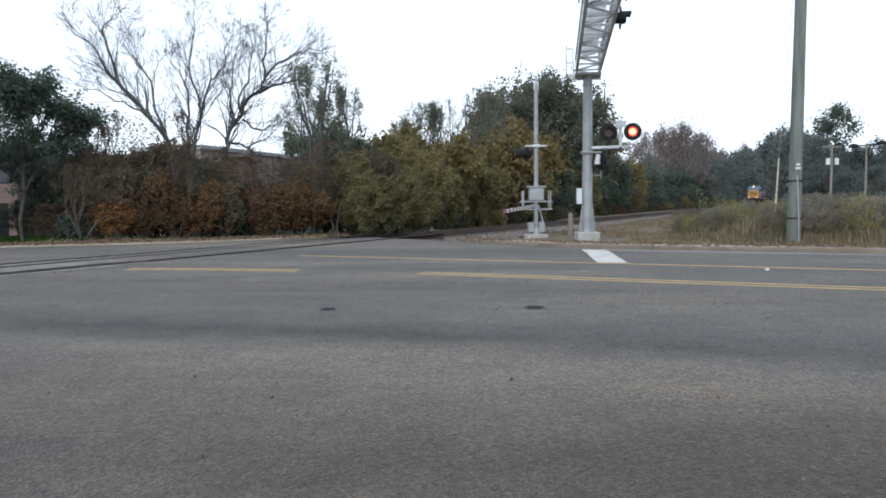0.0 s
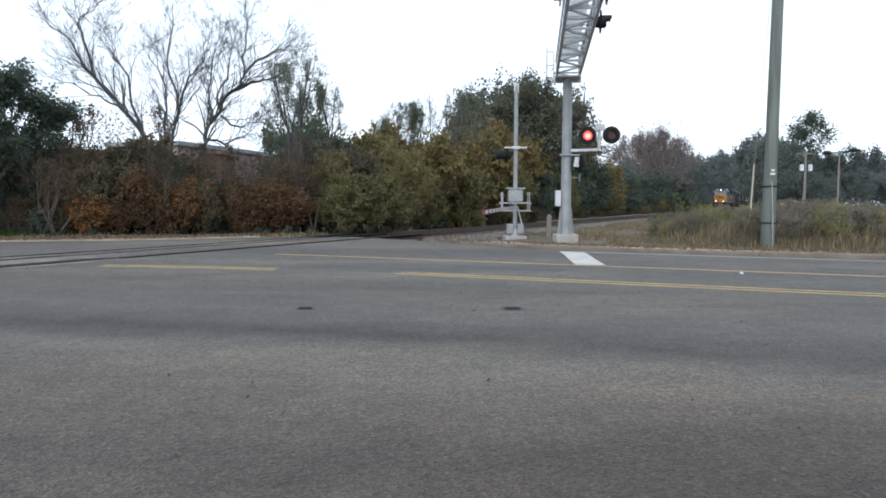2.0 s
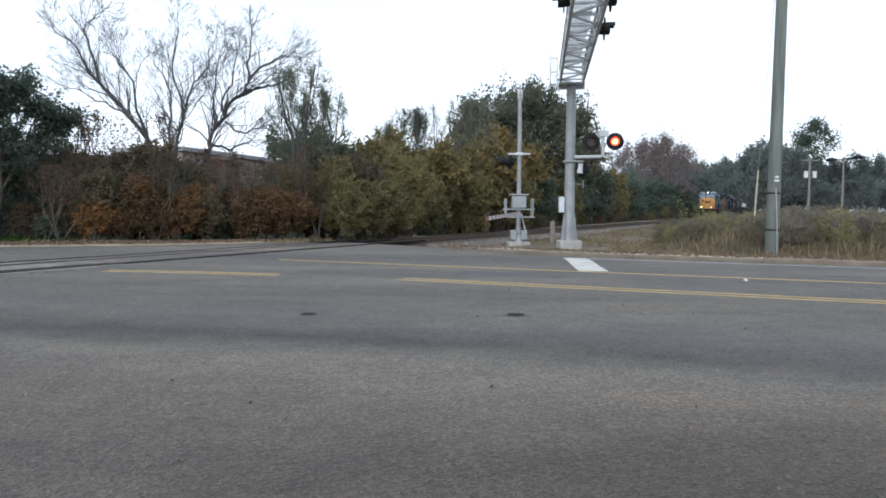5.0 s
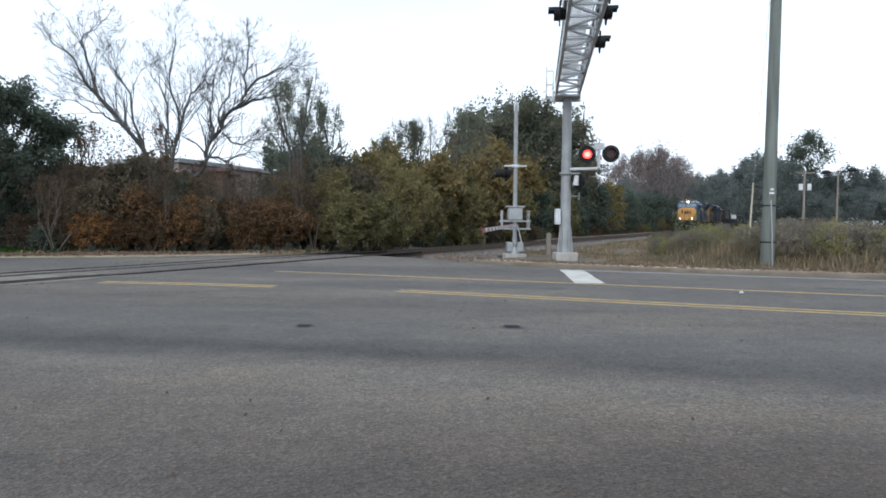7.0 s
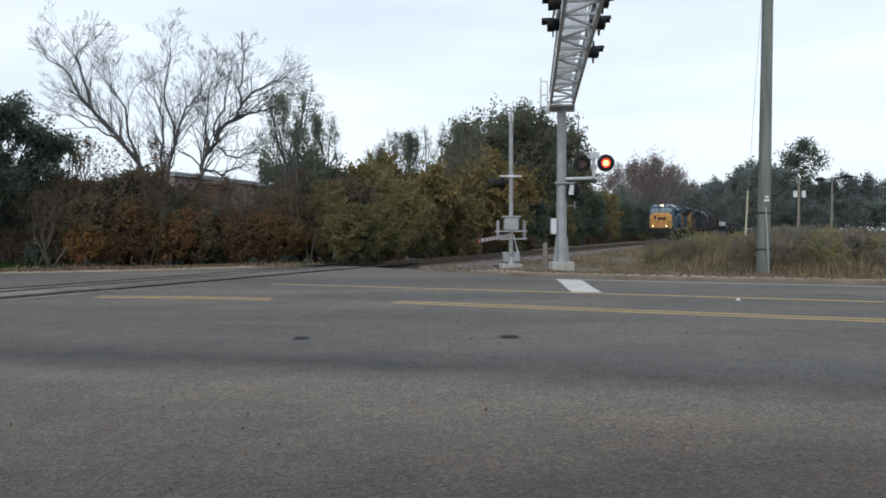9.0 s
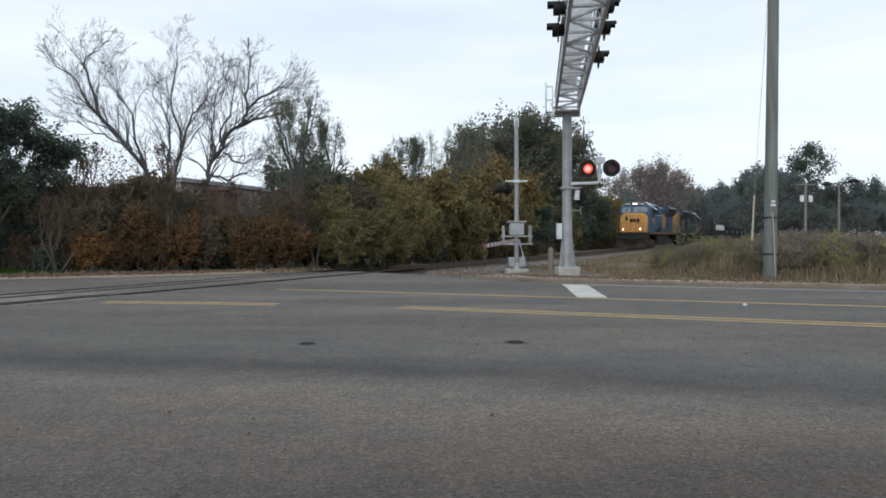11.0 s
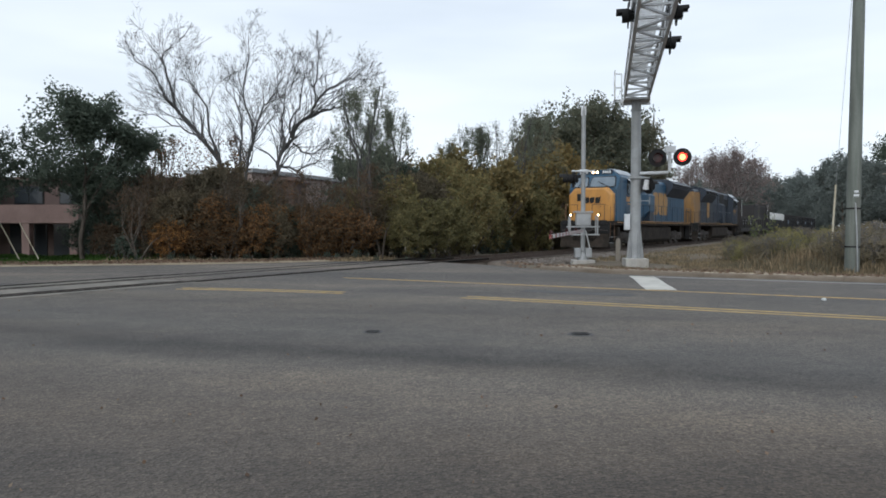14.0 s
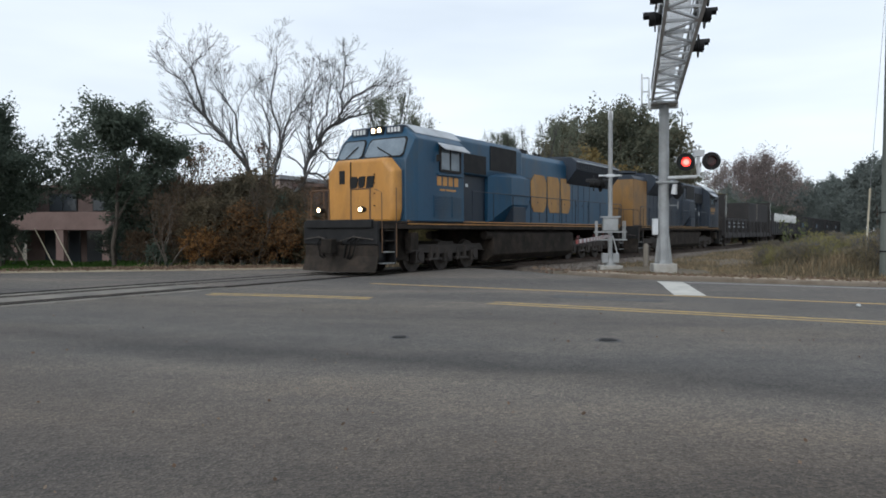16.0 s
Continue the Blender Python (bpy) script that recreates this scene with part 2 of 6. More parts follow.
M_GOLDOLD = surface("faded_yellow", (0.29, 0.155, 0.045), (0.39, 0.215, 0.06), 1.2, 0.55, dirt=(0.16, 0.12, 0.08), dirt_scale=2.0, grain=25, stretch=(1, 1, 0.4))
M_RUSTRAIL = surface("rusty_rail_paint", (0.10, 0.058, 0.034), (0.17, 0.095, 0.05), 4.0, 0.8, grain=30)
# shadow on the trailing hood end, put into a dimmer yellow
M_GOLDDIM = surface("grimy_yellow", (0.20, 0.108, 0.034), (0.28, 0.15, 0.045), 1.2, 0.6, dirt=(0.10, 0.075, 0.05), dirt_scale=2.0, grain=25, stretch=(1, 1, 0.4))
M_ROOF = surface("cab_roof_grey", (0.34, 0.37, 0.40), (0.46, 0.49, 0.52), 1.0, 0.5, dirt=(0.2, 0.2, 0.2), grain=25)
M_GRIME = surface("grimy_underframe", (0.016, 0.014, 0.012), (0.036, 0.030, 0.026), 1.5, 0.95, dirt=(0.055, 0.043, 0.033), dirt_scale=2.0, grain=20, bump=0.3, spec=0.15)
M_TRUCK = surface("truck_frame_dirt", (0.030, 0.026, 0.023), (0.058, 0.048, 0.042), 1.5, 0.85, dirt=(0.025, 0.022, 0.02), grain=20, bump=0.3)
M_STEEL = surface("wheel_steel", (0.05, 0.042, 0.037), (0.10, 0.085, 0.075), 3.0, 0.6, 0.4, grain=25)
M_CARBROWN = surface("car_oxide", (0.018, 0.017, 0.018), (0.030, 0.027, 0.027), 1.0, 0.8, dirt=(0.018, 0.016, 0.015), grain=15)
M_CARBLACK = surface("gondola_paint", (0.016, 0.018, 0.022), (0.03, 0.032, 0.036), 1.0, 0.7, dirt=(0.055, 0.042, 0.035), dirt_scale=1.2, grain=15)
M_WHITEPAINT = surface("sprayed_white", (0.5, 0.52, 0.52), (0.66, 0.68, 0.68), 2.0, 0.6)
# wall brick darkened: the wall's shade is put into its base colour
M_BRICK = surface("brick_wall", (0.072, 0.050, 0.045), (0.10, 0.070, 0.062), 1.0, 0.9, dirt=(0.11, 0.08, 0.07), grain=14, bump=0.3)
M_PORCH = surface("porch_brick", (0.12, 0.082, 0.073), (0.16, 0.112, 0.10), 1.0, 0.9, dirt=(0.15, 0.10, 0.09), grain=14, bump=0.3)
M_FACADE = surface("pale_wall", (0.22, 0.175, 0.158), (0.28, 0.225, 0.205), 0.4, 0.9, dirt=(0.18, 0.145, 0.13), grain=12)
M_COPING = surface("roof_edge", (0.24, 0.25, 0.26), (0.31, 0.32, 0.33), 1.0, 0.6)
M_BARK = surface("grey_bark", (0.12, 0.11, 0.105), (0.21, 0.195, 0.185), 4.0, 0.95, dirt=(0.08, 0.07, 0.06), grain=18, bump=0.7, stretch=(3, 3, 0.6))
M_LIMB = surface("grey_limb_bark", (0.055, 0.056, 0.058), (0.105, 0.103, 0.10), 4.0, 0.95, dirt=(0.055, 0.05, 0.046), grain=18, bump=0.7, stretch=(3, 3, 0.6))
M_DARKBARK = surface("dark_bark", (0.07, 0.058, 0.048), (0.13, 0.11, 0.09), 4.0, 0.95, grain=18, bump=0.7, stretch=(3, 3, 0.6))
M_GLASS, _n, _l, _b = bsdf("window_glass", 0.06, 0.0, 0.35)
_b.inputs["Base Color"].default_value = (0.03, 0.035, 0.04, 1)
# pale base colour stands in for sky reflected in the cab glass
M_SCREEN = surface("dusty_windshield", (0.10, 0.13, 0.16), (0.16, 0.20, 0.235), 1.5, 0.15, grain=20, bump=0.0, spec=0.8)
L_DARK = leaf_material("evergreen_leaf", [(0.060, 0.078, 0.062), (0.088, 0.110, 0.086), (0.118, 0.142, 0.108)])
L_OLIVE = leaf_material("olive_leaf", [(0.092, 0.092, 0.052), (0.145, 0.136, 0.068), (0.198, 0.168, 0.078), (0.240, 0.182, 0.082)])
L_GOLD = leaf_material("golden_leaf", [(0.098, 0.090, 0.050), (0.150, 0.128, 0.062), (0.195, 0.152, 0.068), (0.245, 0.172, 0.072)])
L_ORANGE = leaf_material("orange_leaf", [(0.060, 0.054, 0.040), (0.095, 0.072, 0.048), (0.140, 0.090, 0.052), (0.26, 0.135, 0.055), (0.46, 0.23, 0.075)])
L_RUST = leaf_material("rust_leaf", [(0.048, 0.046, 0.036), (0.075, 0.062, 0.046), (0.10, 0.074, 0.052), (0.135, 0.088, 0.056), (0.24, 0.12, 0.058)])
L_BROWN = leaf_material("dull_brown_leaf", [(0.078, 0.074, 0.054), (0.122, 0.104, 0.072), (0.172, 0.137, 0.088)])
L_OAK = leaf_material("oak_leaf", [(0.067, 0.079, 0.060), (0.102, 0.114, 0.084), (0.137, 0.139, 0.099), (0.174, 0.148, 0.099)])
# distance haze is mixed into these two leaf colours, greyer and lighter
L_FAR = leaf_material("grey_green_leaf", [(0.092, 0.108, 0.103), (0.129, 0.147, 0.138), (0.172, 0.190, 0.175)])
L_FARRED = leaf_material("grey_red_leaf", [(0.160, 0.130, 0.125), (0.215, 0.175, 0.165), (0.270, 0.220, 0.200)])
L_SAGE = leaf_material("sage_leaf", [(0.09, 0.105, 0.08), (0.14, 0.155, 0.115), (0.19, 0.20, 0.15)])
L_WEED = leaf_material("weed_leaf", [(0.122, 0.120, 0.055), (0.220, 0.205, 0.091), (0.342, 0.299, 0.146)])
L_SAPLING = leaf_material("sapling_leaf", [(0.10, 0.12, 0.06), (0.16, 0.18, 0.085), (0.24, 0.235, 0.11)])
L_STRAW = leaf_material("dry_grass", [(0.128, 0.104, 0.067), (0.213, 0.168, 0.107), (0.329, 0.256, 0.165), (0.549, 0.439, 0.281)])
L_GREY = leaf_material("grey_brush", [(0.110, 0.098, 0.068), (0.183, 0.159, 0.110), (0.268, 0.226, 0.152)])
L_LAWN = leaf_material("lawn_grass", [(0.035, 0.07, 0.018), (0.055, 0.105, 0.026), (0.08, 0.13, 0.035)])
L_LITTER = leaf_material("fallen_leaf", [(0.105, 0.075, 0.056), (0.180, 0.122, 0.088), (0.250, 0.195, 0.150), (0.420, 0.360, 0.290)])


# ---- mesh building ----
class Solid:
    """Collects simple solids into one mesh."""

    def __init__(self):
        self.v, self.f = [], []

    def add(self, verts, faces):
        k = len(self.v)
        self.v += [tuple(p) for p in verts]
        self.f += [tuple(i + k for i in f) for f in faces]
        return self

    def box(self, x0, x1, y0, y1, z0, z1):
        v = [(x, y, z) for z in (z0, z1) for x, y in ((x0, y0), (x1, y0), (x1, y1), (x0, y1))]
        return self.add(v, [(3, 2, 1, 0), (4, 5, 6, 7), (0, 1, 5, 4), (1, 2, 6, 5), (2, 3, 7, 6), (3, 0, 4, 7)])

    def loft(self, rings):
        """Closed rings of equal counts, joined and capped."""
        n = len(rings[0])
        v = [p for r in rings for p in r]
        f = [tuple(range(n))[::-1], tuple(range(len(v) - n, len(v)))]
        for k in range(len(rings) - 1):
            f += [(k * n + i, k * n + (i + 1) % n, (k + 1) * n + (i + 1) % n, (k + 1) * n + i) for i in range(n)]
        return self.add(v, f)

    def tube(self, pts, radii, n=10):
        """A round bar along points."""
        pts = [Vector(p) for p in pts]
        if isinstance(radii, (int, float)):
            radii = [radii] * len(pts)
        rings = []
        for i, p in enumerate(pts):
            d = (pts[min(i + 1, len(pts) - 1)] - pts[max(i - 1, 0)]).normalized()
            a = d.cross(Vector((0, 0, 1)) if abs(d.z) < 0.9 else Vector((1, 0, 0))).normalized()
            c = d.cross(a)
            rings.append([p + radii[i] * (math.cos(t) * a + math.sin(t) * c) for t in (2 * math.pi * k / n for k in range(n))])
        return self.loft(rings)

    def beam(self, a, b, w, h=None):
        """A square bar between two points."""
        a, b, h = Vector(a), Vector(b), h or w
        d = (b - a).normalized()
        s = d.cross(Vector((0, 0, 1)) if abs(d.z) < 0.95 else Vector((1, 0, 0))).normalized()
        t = d.cross(s)
        return self.loft([[p + s * i * w / 2 + t * j * h / 2 for i, j in ((-1, -1), (1, -1), (1, 1), (-1, 1))] for p in (a, b)])

    def mesh(self, name):
        me = bpy.data.meshes.new(name)
        me.from_pydata(self.v, [], self.f)
        bm = bmesh.new()
        bm.from_mesh(me)
        bmesh.ops.recalc_face_normals(bm, faces=bm.faces)
        bm.to_mesh(me)
        bm.free()
        return me


def thing(name, m=None, label="", category="", group="", kind=""):
    ob = new(name)
    if m is not None:
        ob.matrix_basis = m
    return tagged(ob, label, category, group, kind)


def part(name, solid, material, parent, label="", m=None, bevel=0.0):
    me = solid.mesh(name) if isinstance(solid, Solid) else solid
    if not me.materials:
        me.materials.append(material)
    ob = new(name, me)
    ob.parent = parent
    if m is not None:
        ob.matrix_basis = m
    if bevel:
        md = ob.modifiers.new("edge", "BEVEL")
        md.width, md.segments, md.limit_method = bevel, 2, "ANGLE"
    return tagged(ob, label)


def single(name, solid, material, m=None, label="", category="", group="", kind="", bevel=0.0):
    ob = part(name, solid, material, None, label, m, bevel)
    return tagged(ob, "", category, group, kind)


def raw_mesh(name, verts, faces, material, smooth=False):
    """A mesh from numpy arrays; all faces have the same count of corners."""
    me = bpy.data.meshes.new(name)
    nf, k = faces.shape
    me.vertices.add(len(verts))
    me.vertices.foreach_set("co", np.ascontiguousarray(verts, dtype=np.float32).ravel())
    me.loops.add(nf * k)
    me.loops.foreach_set("vertex_index", np.ascontiguousarray(faces, dtype=np.int32).ravel())
    me.polygons.add(nf)
    me.polygons.foreach_set("loop_start", np.arange(0, nf * k, k, dtype=np.int32))
    me.polygons.foreach_set("use_smooth", np.full(nf, smooth))
    me.update(calc_edges=True)
    me.materials.append(material)
    return me


# ---- plan: the track's line and the road's line ----
TURN = 27.6
U = np.array((math.sin(radians(TURN)), math.cos(radians(TURN))))
N = np.array((-U[1], U[0]))
OFF = 14.76
RD, RQ = np.array((0.916, -0.400)), np.array((0.400, 0.916))


def on_track(s, o=0.0):
    """The place s metres along the line, o metres beyond its middle."""
    return U * s + N * (OFF + o)


def along(x, y):
    p = np.stack([x, y], -1)
    return p @ U, p @ N - OFF


EDGE = [(-160, -10), (-60, 12.5), (-40, 17.0), (-25, 20.0), (-16.7, 21.7), (-13.5, 22.9), (-10, 23.9), (-7.8, 25.1), (-6.0, 26.3),
        (-2.6, 26.9), (0.1, 24.0), (1.5, 21.9), (3.0, 20.2), (5.5, 18.85), (8.4, 17.55), (30, 8.0), (100, -22.5), (160, -48.7)]
EX, EY = np.array(EDGE).T


def smooth(a, b, x):
    t = np.clip((x - a) / (b - a), 0, 1)
    return t * t * (3 - 2 * t)


def ground_z(x, y):
    """Height of the open ground: under the road, level with the verge beyond, sunk along the track, falling away behind the woods."""
    x, y = np.asarray(x, float), np.asarray(y, float)
    past = y - np.interp(x, EX, EY)
    s, o = along(x, y)
    z = -0.08 + 0.12 * smooth(0.0, 0.5, past)
    left = smooth(2.5, 6.0, o)
    z = z - left * 0.9 * smooth(8.0, 26.0, past)
    roll = 0.10 * np.sin(x * 0.7 + 1.3) * np.cos(y * 0.55) + 0.05 * np.sin(x * 2.1) * np.sin(y * 1.7 + 2)
    z = z + roll * smooth(1.0, 4.0, past) * smooth(2.0, 4.5, np.abs(o))
    mound = 0.05 * np.exp(-(((x - 3.4) / 2.2) ** 2 + ((y - 22.6) / 0.9) ** 2)) - 0.13 * smooth(21.6, 24.2, y) * (1 - smooth(7.5, 12.0, x))
    z = z + mound * (past > 0)
    bed = (1 - smooth(1.9, 3.4, np.abs(o))) * smooth(0.0, 2.0, past)
    near_side = smooth(2.6, 3.4, -o) * (1 - smooth(4.0, 5.2, -o)) * smooth(0.0, 2.0, past)
    return (z * (1 - bed) - 0.42 * bed) * (1 - near_side) - 0.32 * near_side


# ---- ground, road, kerb ----
def build_ground():
    gx = np.concatenate([-np.geomspace(1500, 48, 14), np.arange(-45, 62, 0.75), np.geomspace(66, 1500, 14)])
    gy = np.concatenate([-np.geomspace(900, 6, 10), np.arange(0, 14, 2.0), np.arange(14, 100, 0.7), np.geomspace(103, 2500, 16)])
    xx, yy = np.meshgrid(gx, gy)
    v = np.stack([xx, yy, ground_z(xx, yy)], -1).reshape(-1, 3)
    nx, ny = len(gx), len(gy)
    i = (np.arange(ny - 1)[:, None] * nx + np.arange(nx - 1)).ravel()
    ob = new("ground", raw_mesh("ground", v, np.stack([i, i + 1, i + nx + 1, i + nx], -1), M_EARTH, True))
    tagged(ob, "bare brown earth with patches of dry grass", "ground", kind="structure")


def strip(name, pts, w, z, material, label, category, kind="structure", h=0.006):
    """A flat marking along points, a few millimetres proud."""
    sd, pts = Solid(), [Vector((*p, 0)) for p in pts]
    lo, hi = [], []
    for i, p in enumerate(pts):
        d = (pts[min(i + 1, len(pts) - 1)] - pts[max(i - 1, 0)]).normalized()
        s = Vector((-d.y, d.x, 0)) * w / 2
        lo.append(p - s)
        hi.append(p + s)
    rings = [[(a.x, a.y, z), (b.x, b.y, z), (b.x, b.y, z + h), (a.x, a.y, z + h)] for a, b in zip(lo, hi)]
    return single(name, sd.loft(rings), material, label=label, category=category, kind=kind)


def build_road():
    sd = Solid()
    top = [(x, y, 0.0) for x, y in EDGE] + [(160, -90, 0.0), (-160, -90, 0.0)]
    bot = [(x, y, -0.3) for x, y, _ in top]
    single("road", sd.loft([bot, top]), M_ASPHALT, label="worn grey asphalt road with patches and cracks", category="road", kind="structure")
    # kerb on the far side, right of the track, in cast lengths
    line = [Vector((*p, 0)) for p in EDGE[11:16]]
    k = 0
    kerb = thing("kerb", label="weathered concrete kerb with dirt along it", category="kerb", kind="structure")
    for a, b in zip(line, line[1:]):
        run, d = (b - a).length, (b - a).normalized()
        s = Vector((-d.y, d.x, 0))
        if s.dot(Vector((0.4, 0.916, 0))) < 0:
            s = -s
        n = max(1, round(run / 3.0))
        for j in range(n):
            p, q = a + d * (run * j / n + 0.006), a + d * (run * (j + 1) / n - 0.006)
            lift = 0.11 + 0.012 * math.sin(k * 2.7)
            ring = lambda e: [e + s * 0.0 + Vector((0, 0, -0.1)), e + s * 0.18 + Vector((0, 0, -0.1)), e + s * 0.18 + Vector((0, 0, lift)), e + s * 0.03 + Vector((0, 0, lift)), e + s * 0.005 + Vector((0, 0, lift - 0.03))]
            part("kerb_stone", Solid().loft([ring(p), ring(q)]), M_KERB, kerb)
            k += 1
    # sandy verge behind the kerb and beyond the crossing
    for nm, sl, w in (("verge_beyond_crossing", slice(1, 9), 1.4), ("verge_behind_kerb", slice(11, 17), 1.3)):
        pts = [Vector((*p, 0)) for p in EDGE[sl]]
        fine = [pts[i].lerp(pts[i + 1], t / 12) for i in range(len(pts) - 1) for t in range(12)] + [pts[-1]]
        rings = []
        for i, p in enumerate(fine):
            d = (fine[min(i + 1, len(fine) - 1)] - fine[max(i - 1, 0)]).normalized()
            s = Vector((-d.y, d.x, 0))
            ww = w * (0.8 + 0.35 * noise.noise(p * 0.4)) + 0.1
            a, b = p + s * 0.17, p + s * (0.17 + ww)
            zb = float(ground_z(b.x, b.y)) - 0.04
            za = 0.03 if nm == "verge_beyond_crossing" else 0.085
            rings.append([(a.x, a.y, -0.12), (b.x, b.y, zb - 0.12), (b.x, b.y, zb + 0.02), (0.5 * (a.x + b.x), 0.5 * (a.y + b.y), max(zb + 0.1, za)), (a.x, a.y, za)])
        single(nm, Solid().loft(rings), M_VERGE, label="sandy verge strewn with dead leaves", category="verge", kind="structure")
    # markings
    def bline(b, a0, a1, n=10):
        return [tuple(RD * (a0 + (a1 - a0) * i / n) + RQ * b) for i in range(n + 1)]
    strip("turn_lane_line", bline(14.9, -10.6, 60), 0.10, 0.0, M_YELLOW_OLD, "faded yellow lane line on asphalt", "road marking")
    for db in (-0.15, 0.15):
        strip("centre_line", bline(11.82 + db, -5.7, 60), 0.08, 0.0, M_YELLOW, "double yellow centre line on asphalt", "road marking")
        strip("centre_line", [(-6.55, 14.5 + db), (-5.6, 14.42 + db), (-4.5, 14.2 + db), (-2.9, 13.8 + db)], 0.08, 0.0, M_YELLOW, "worn double yellow line by the crossing", "road marking")
    strip("edge_line", bline(18.95, -4.0, 60), 0.14, 0.0, M_WHITE_OLD, "dirty white edge line along the kerb", "road marking")
    strip("stop_line", [(3.96, 19.05), (3.86, 17.9), (3.66, 16.3), (3.52, 14.95)], 0.62, 0.0, M_WHITE, "white stop line across one lane", "road marking")
    strip("asphalt_patch", bline(13.6, -5.2, -3.0, 4), 0.5, 0.001, M_PATCH, "dark asphalt patch", "road patch", h=0.004)
    strip("asphalt_patch", bline(16.2, 1.6, 2.5, 4), 0.3, 0.001, M_PATCH, "dark asphalt patch", "road patch", h=0.004)


def manhole(x, y, r):
    t = thing("manhole_cover", pose(x, y, 0.0), "dark iron cover set in the asphalt", "manhole cover")
    part("rim", Solid().tube([(0, 0, -0.03), (0, 0, 0.006)], r, 24), M_PATCH, t)
    lid = Solid().tube([(0, 0, 0.0), (0, 0, 0.012)], r * 0.72, 24)
    for k in range(-2, 3):
        lid.box(-r * 0.5, r * 0.5, k * r * 0.22 - 0.012, k * r * 0.22 + 0.012, 0.012, 0.018)
    part("lid", lid, M_BLACK, t)


# ---- railway ----
def build_track():
    base = pose(*on_track(0), 0, 0, 0, 90 - TURN)
    s0, s1 = 27.5, 420
    bed = Solid()
    prof = [(-4.6, -0.5), (-4.2, -0.10), (-2.9, -0.30), (-1.75, -0.17), (1.75, -0.17), (2.6, -0.55)]
    bed.loft([[(s, y, z) for y, z in prof] for s in np.linspace(26.4, s1, 70)])
    single("track_bed", bed, M_BALLAST, base, "crushed stone ballast bed of the railway", "ballast", kind="structure")
    rng = np.random.default_rng(4)
    n = 24000
    s = 26.5 + 75 * rng.random(n) ** 1.6
    o = rng.uniform(-4.3, 2.3, n)
    z = np.interp(o, (-4.3, -4.2, -2.9, -1.75, 1.75, 2.6), (-0.12, -0.095, -0.295, -0.165, -0.165, -0.55))
    c = np.stack([s, o, z], -1)
    d = rng.normal(size=(n, 4, 3))
    d /= np.linalg.norm(d, axis=-1, keepdims=True)
    v = (c[:, None] + d * rng.uniform(0.025, 0.06, n)[:, None, None]).reshape(-1, 3)
    k = np.arange(n)[:, None] * 4
    f = np.concatenate([k + a for a in ([0, 1, 2], [0, 2, 3], [0, 3, 1], [1, 3, 2])])
    st = new("ballast_stones", raw_mesh("ballast_stones", v, f, M_STONE))
    st.matrix_basis = base
    tagged(st, "loose grey and brown ballast stones", "ballast", kind="stuff")
    track = thing("railway_track", base, "single railway track with dark ties", "track", kind="structure")
    for side in (-1, 1):
        y = side * 0.755
        r = Solid()
        prof = [(-0.07, -0.18), (0.07, -0.18), (0.07, -0.165), (0.012, -0.14), (0.012, -0.05), (0.037, -0.035), (0.037, 0.006), (-0.037, 0.006), (-0.037, -0.035), (-0.012, -0.05), (-0.012, -0.14), (-0.07, -0.165)]
        r.loft([[(s, y + a, b) for a, b in prof] for s in (-60, 20, 60, 140, s1)])
        part("rail", r, M_RAIL, track)
        for e, w, sa, sb in ((-0.085 * side, 0.07, 11.2, 26.0), (0.075 * side, 0.05, 11.2, 26.0), (-0.14 * side, 0.17, -26, 11.2), (0.12 * side, 0.13, -26, 11.2)):
            part("flangeway", Solid().box(sa, sb, y + e - w / 2, y + e + w / 2, -0.05, 0.005), M_RUBBER, track, "black rubber strip beside the rail")
    tie = None
    for i in range(170):
        sx = s0 + i * 0.55
        if tie is None:
            tie = Solid().box(-0.11, 0.11, -1.3, 1.3, -0.32, -0.14).mesh("tie")
        part("tie", tie, M_TIE, track, m=pose(sx, 0, 0.0, 0, 0, 0.6 * math.sin(i * 3.1)))
    for o, w, a, b in ((1.55, 0.13, -26, 12.3), (-1.02, 0.07, -26, 26.0), (1.48, 0.05, 12.3, 25.0)):
        part("joint", Solid().box(a, b, o - w / 2, o + w / 2, -0.04, 0.014), M_RUBBER, track, "dark open joint beside the panels")
    # crossing panels in the road
    panel = thing("crossing_surface", base, "pale worn panels between the rails at the crossing", "crossing panel", kind="structure")
    pm, pe = Solid().box(0, 2.42, -0.5, 0.5, -0.05, 0.012).mesh("panel"), Solid().box(0, 2.42, -0.2, 0.2, -0.05, 0.009).mesh("edge_panel")
    for i in range(12):
        x = -18.2 + i * 2.45
        part("panel", pm, M_PANEL, panel, m=pose(x, 0, 0))
        for side in (-1, 1):
            part("panel", pe, M_PANEL, panel, m=pose(x, side * 1.16, 0))


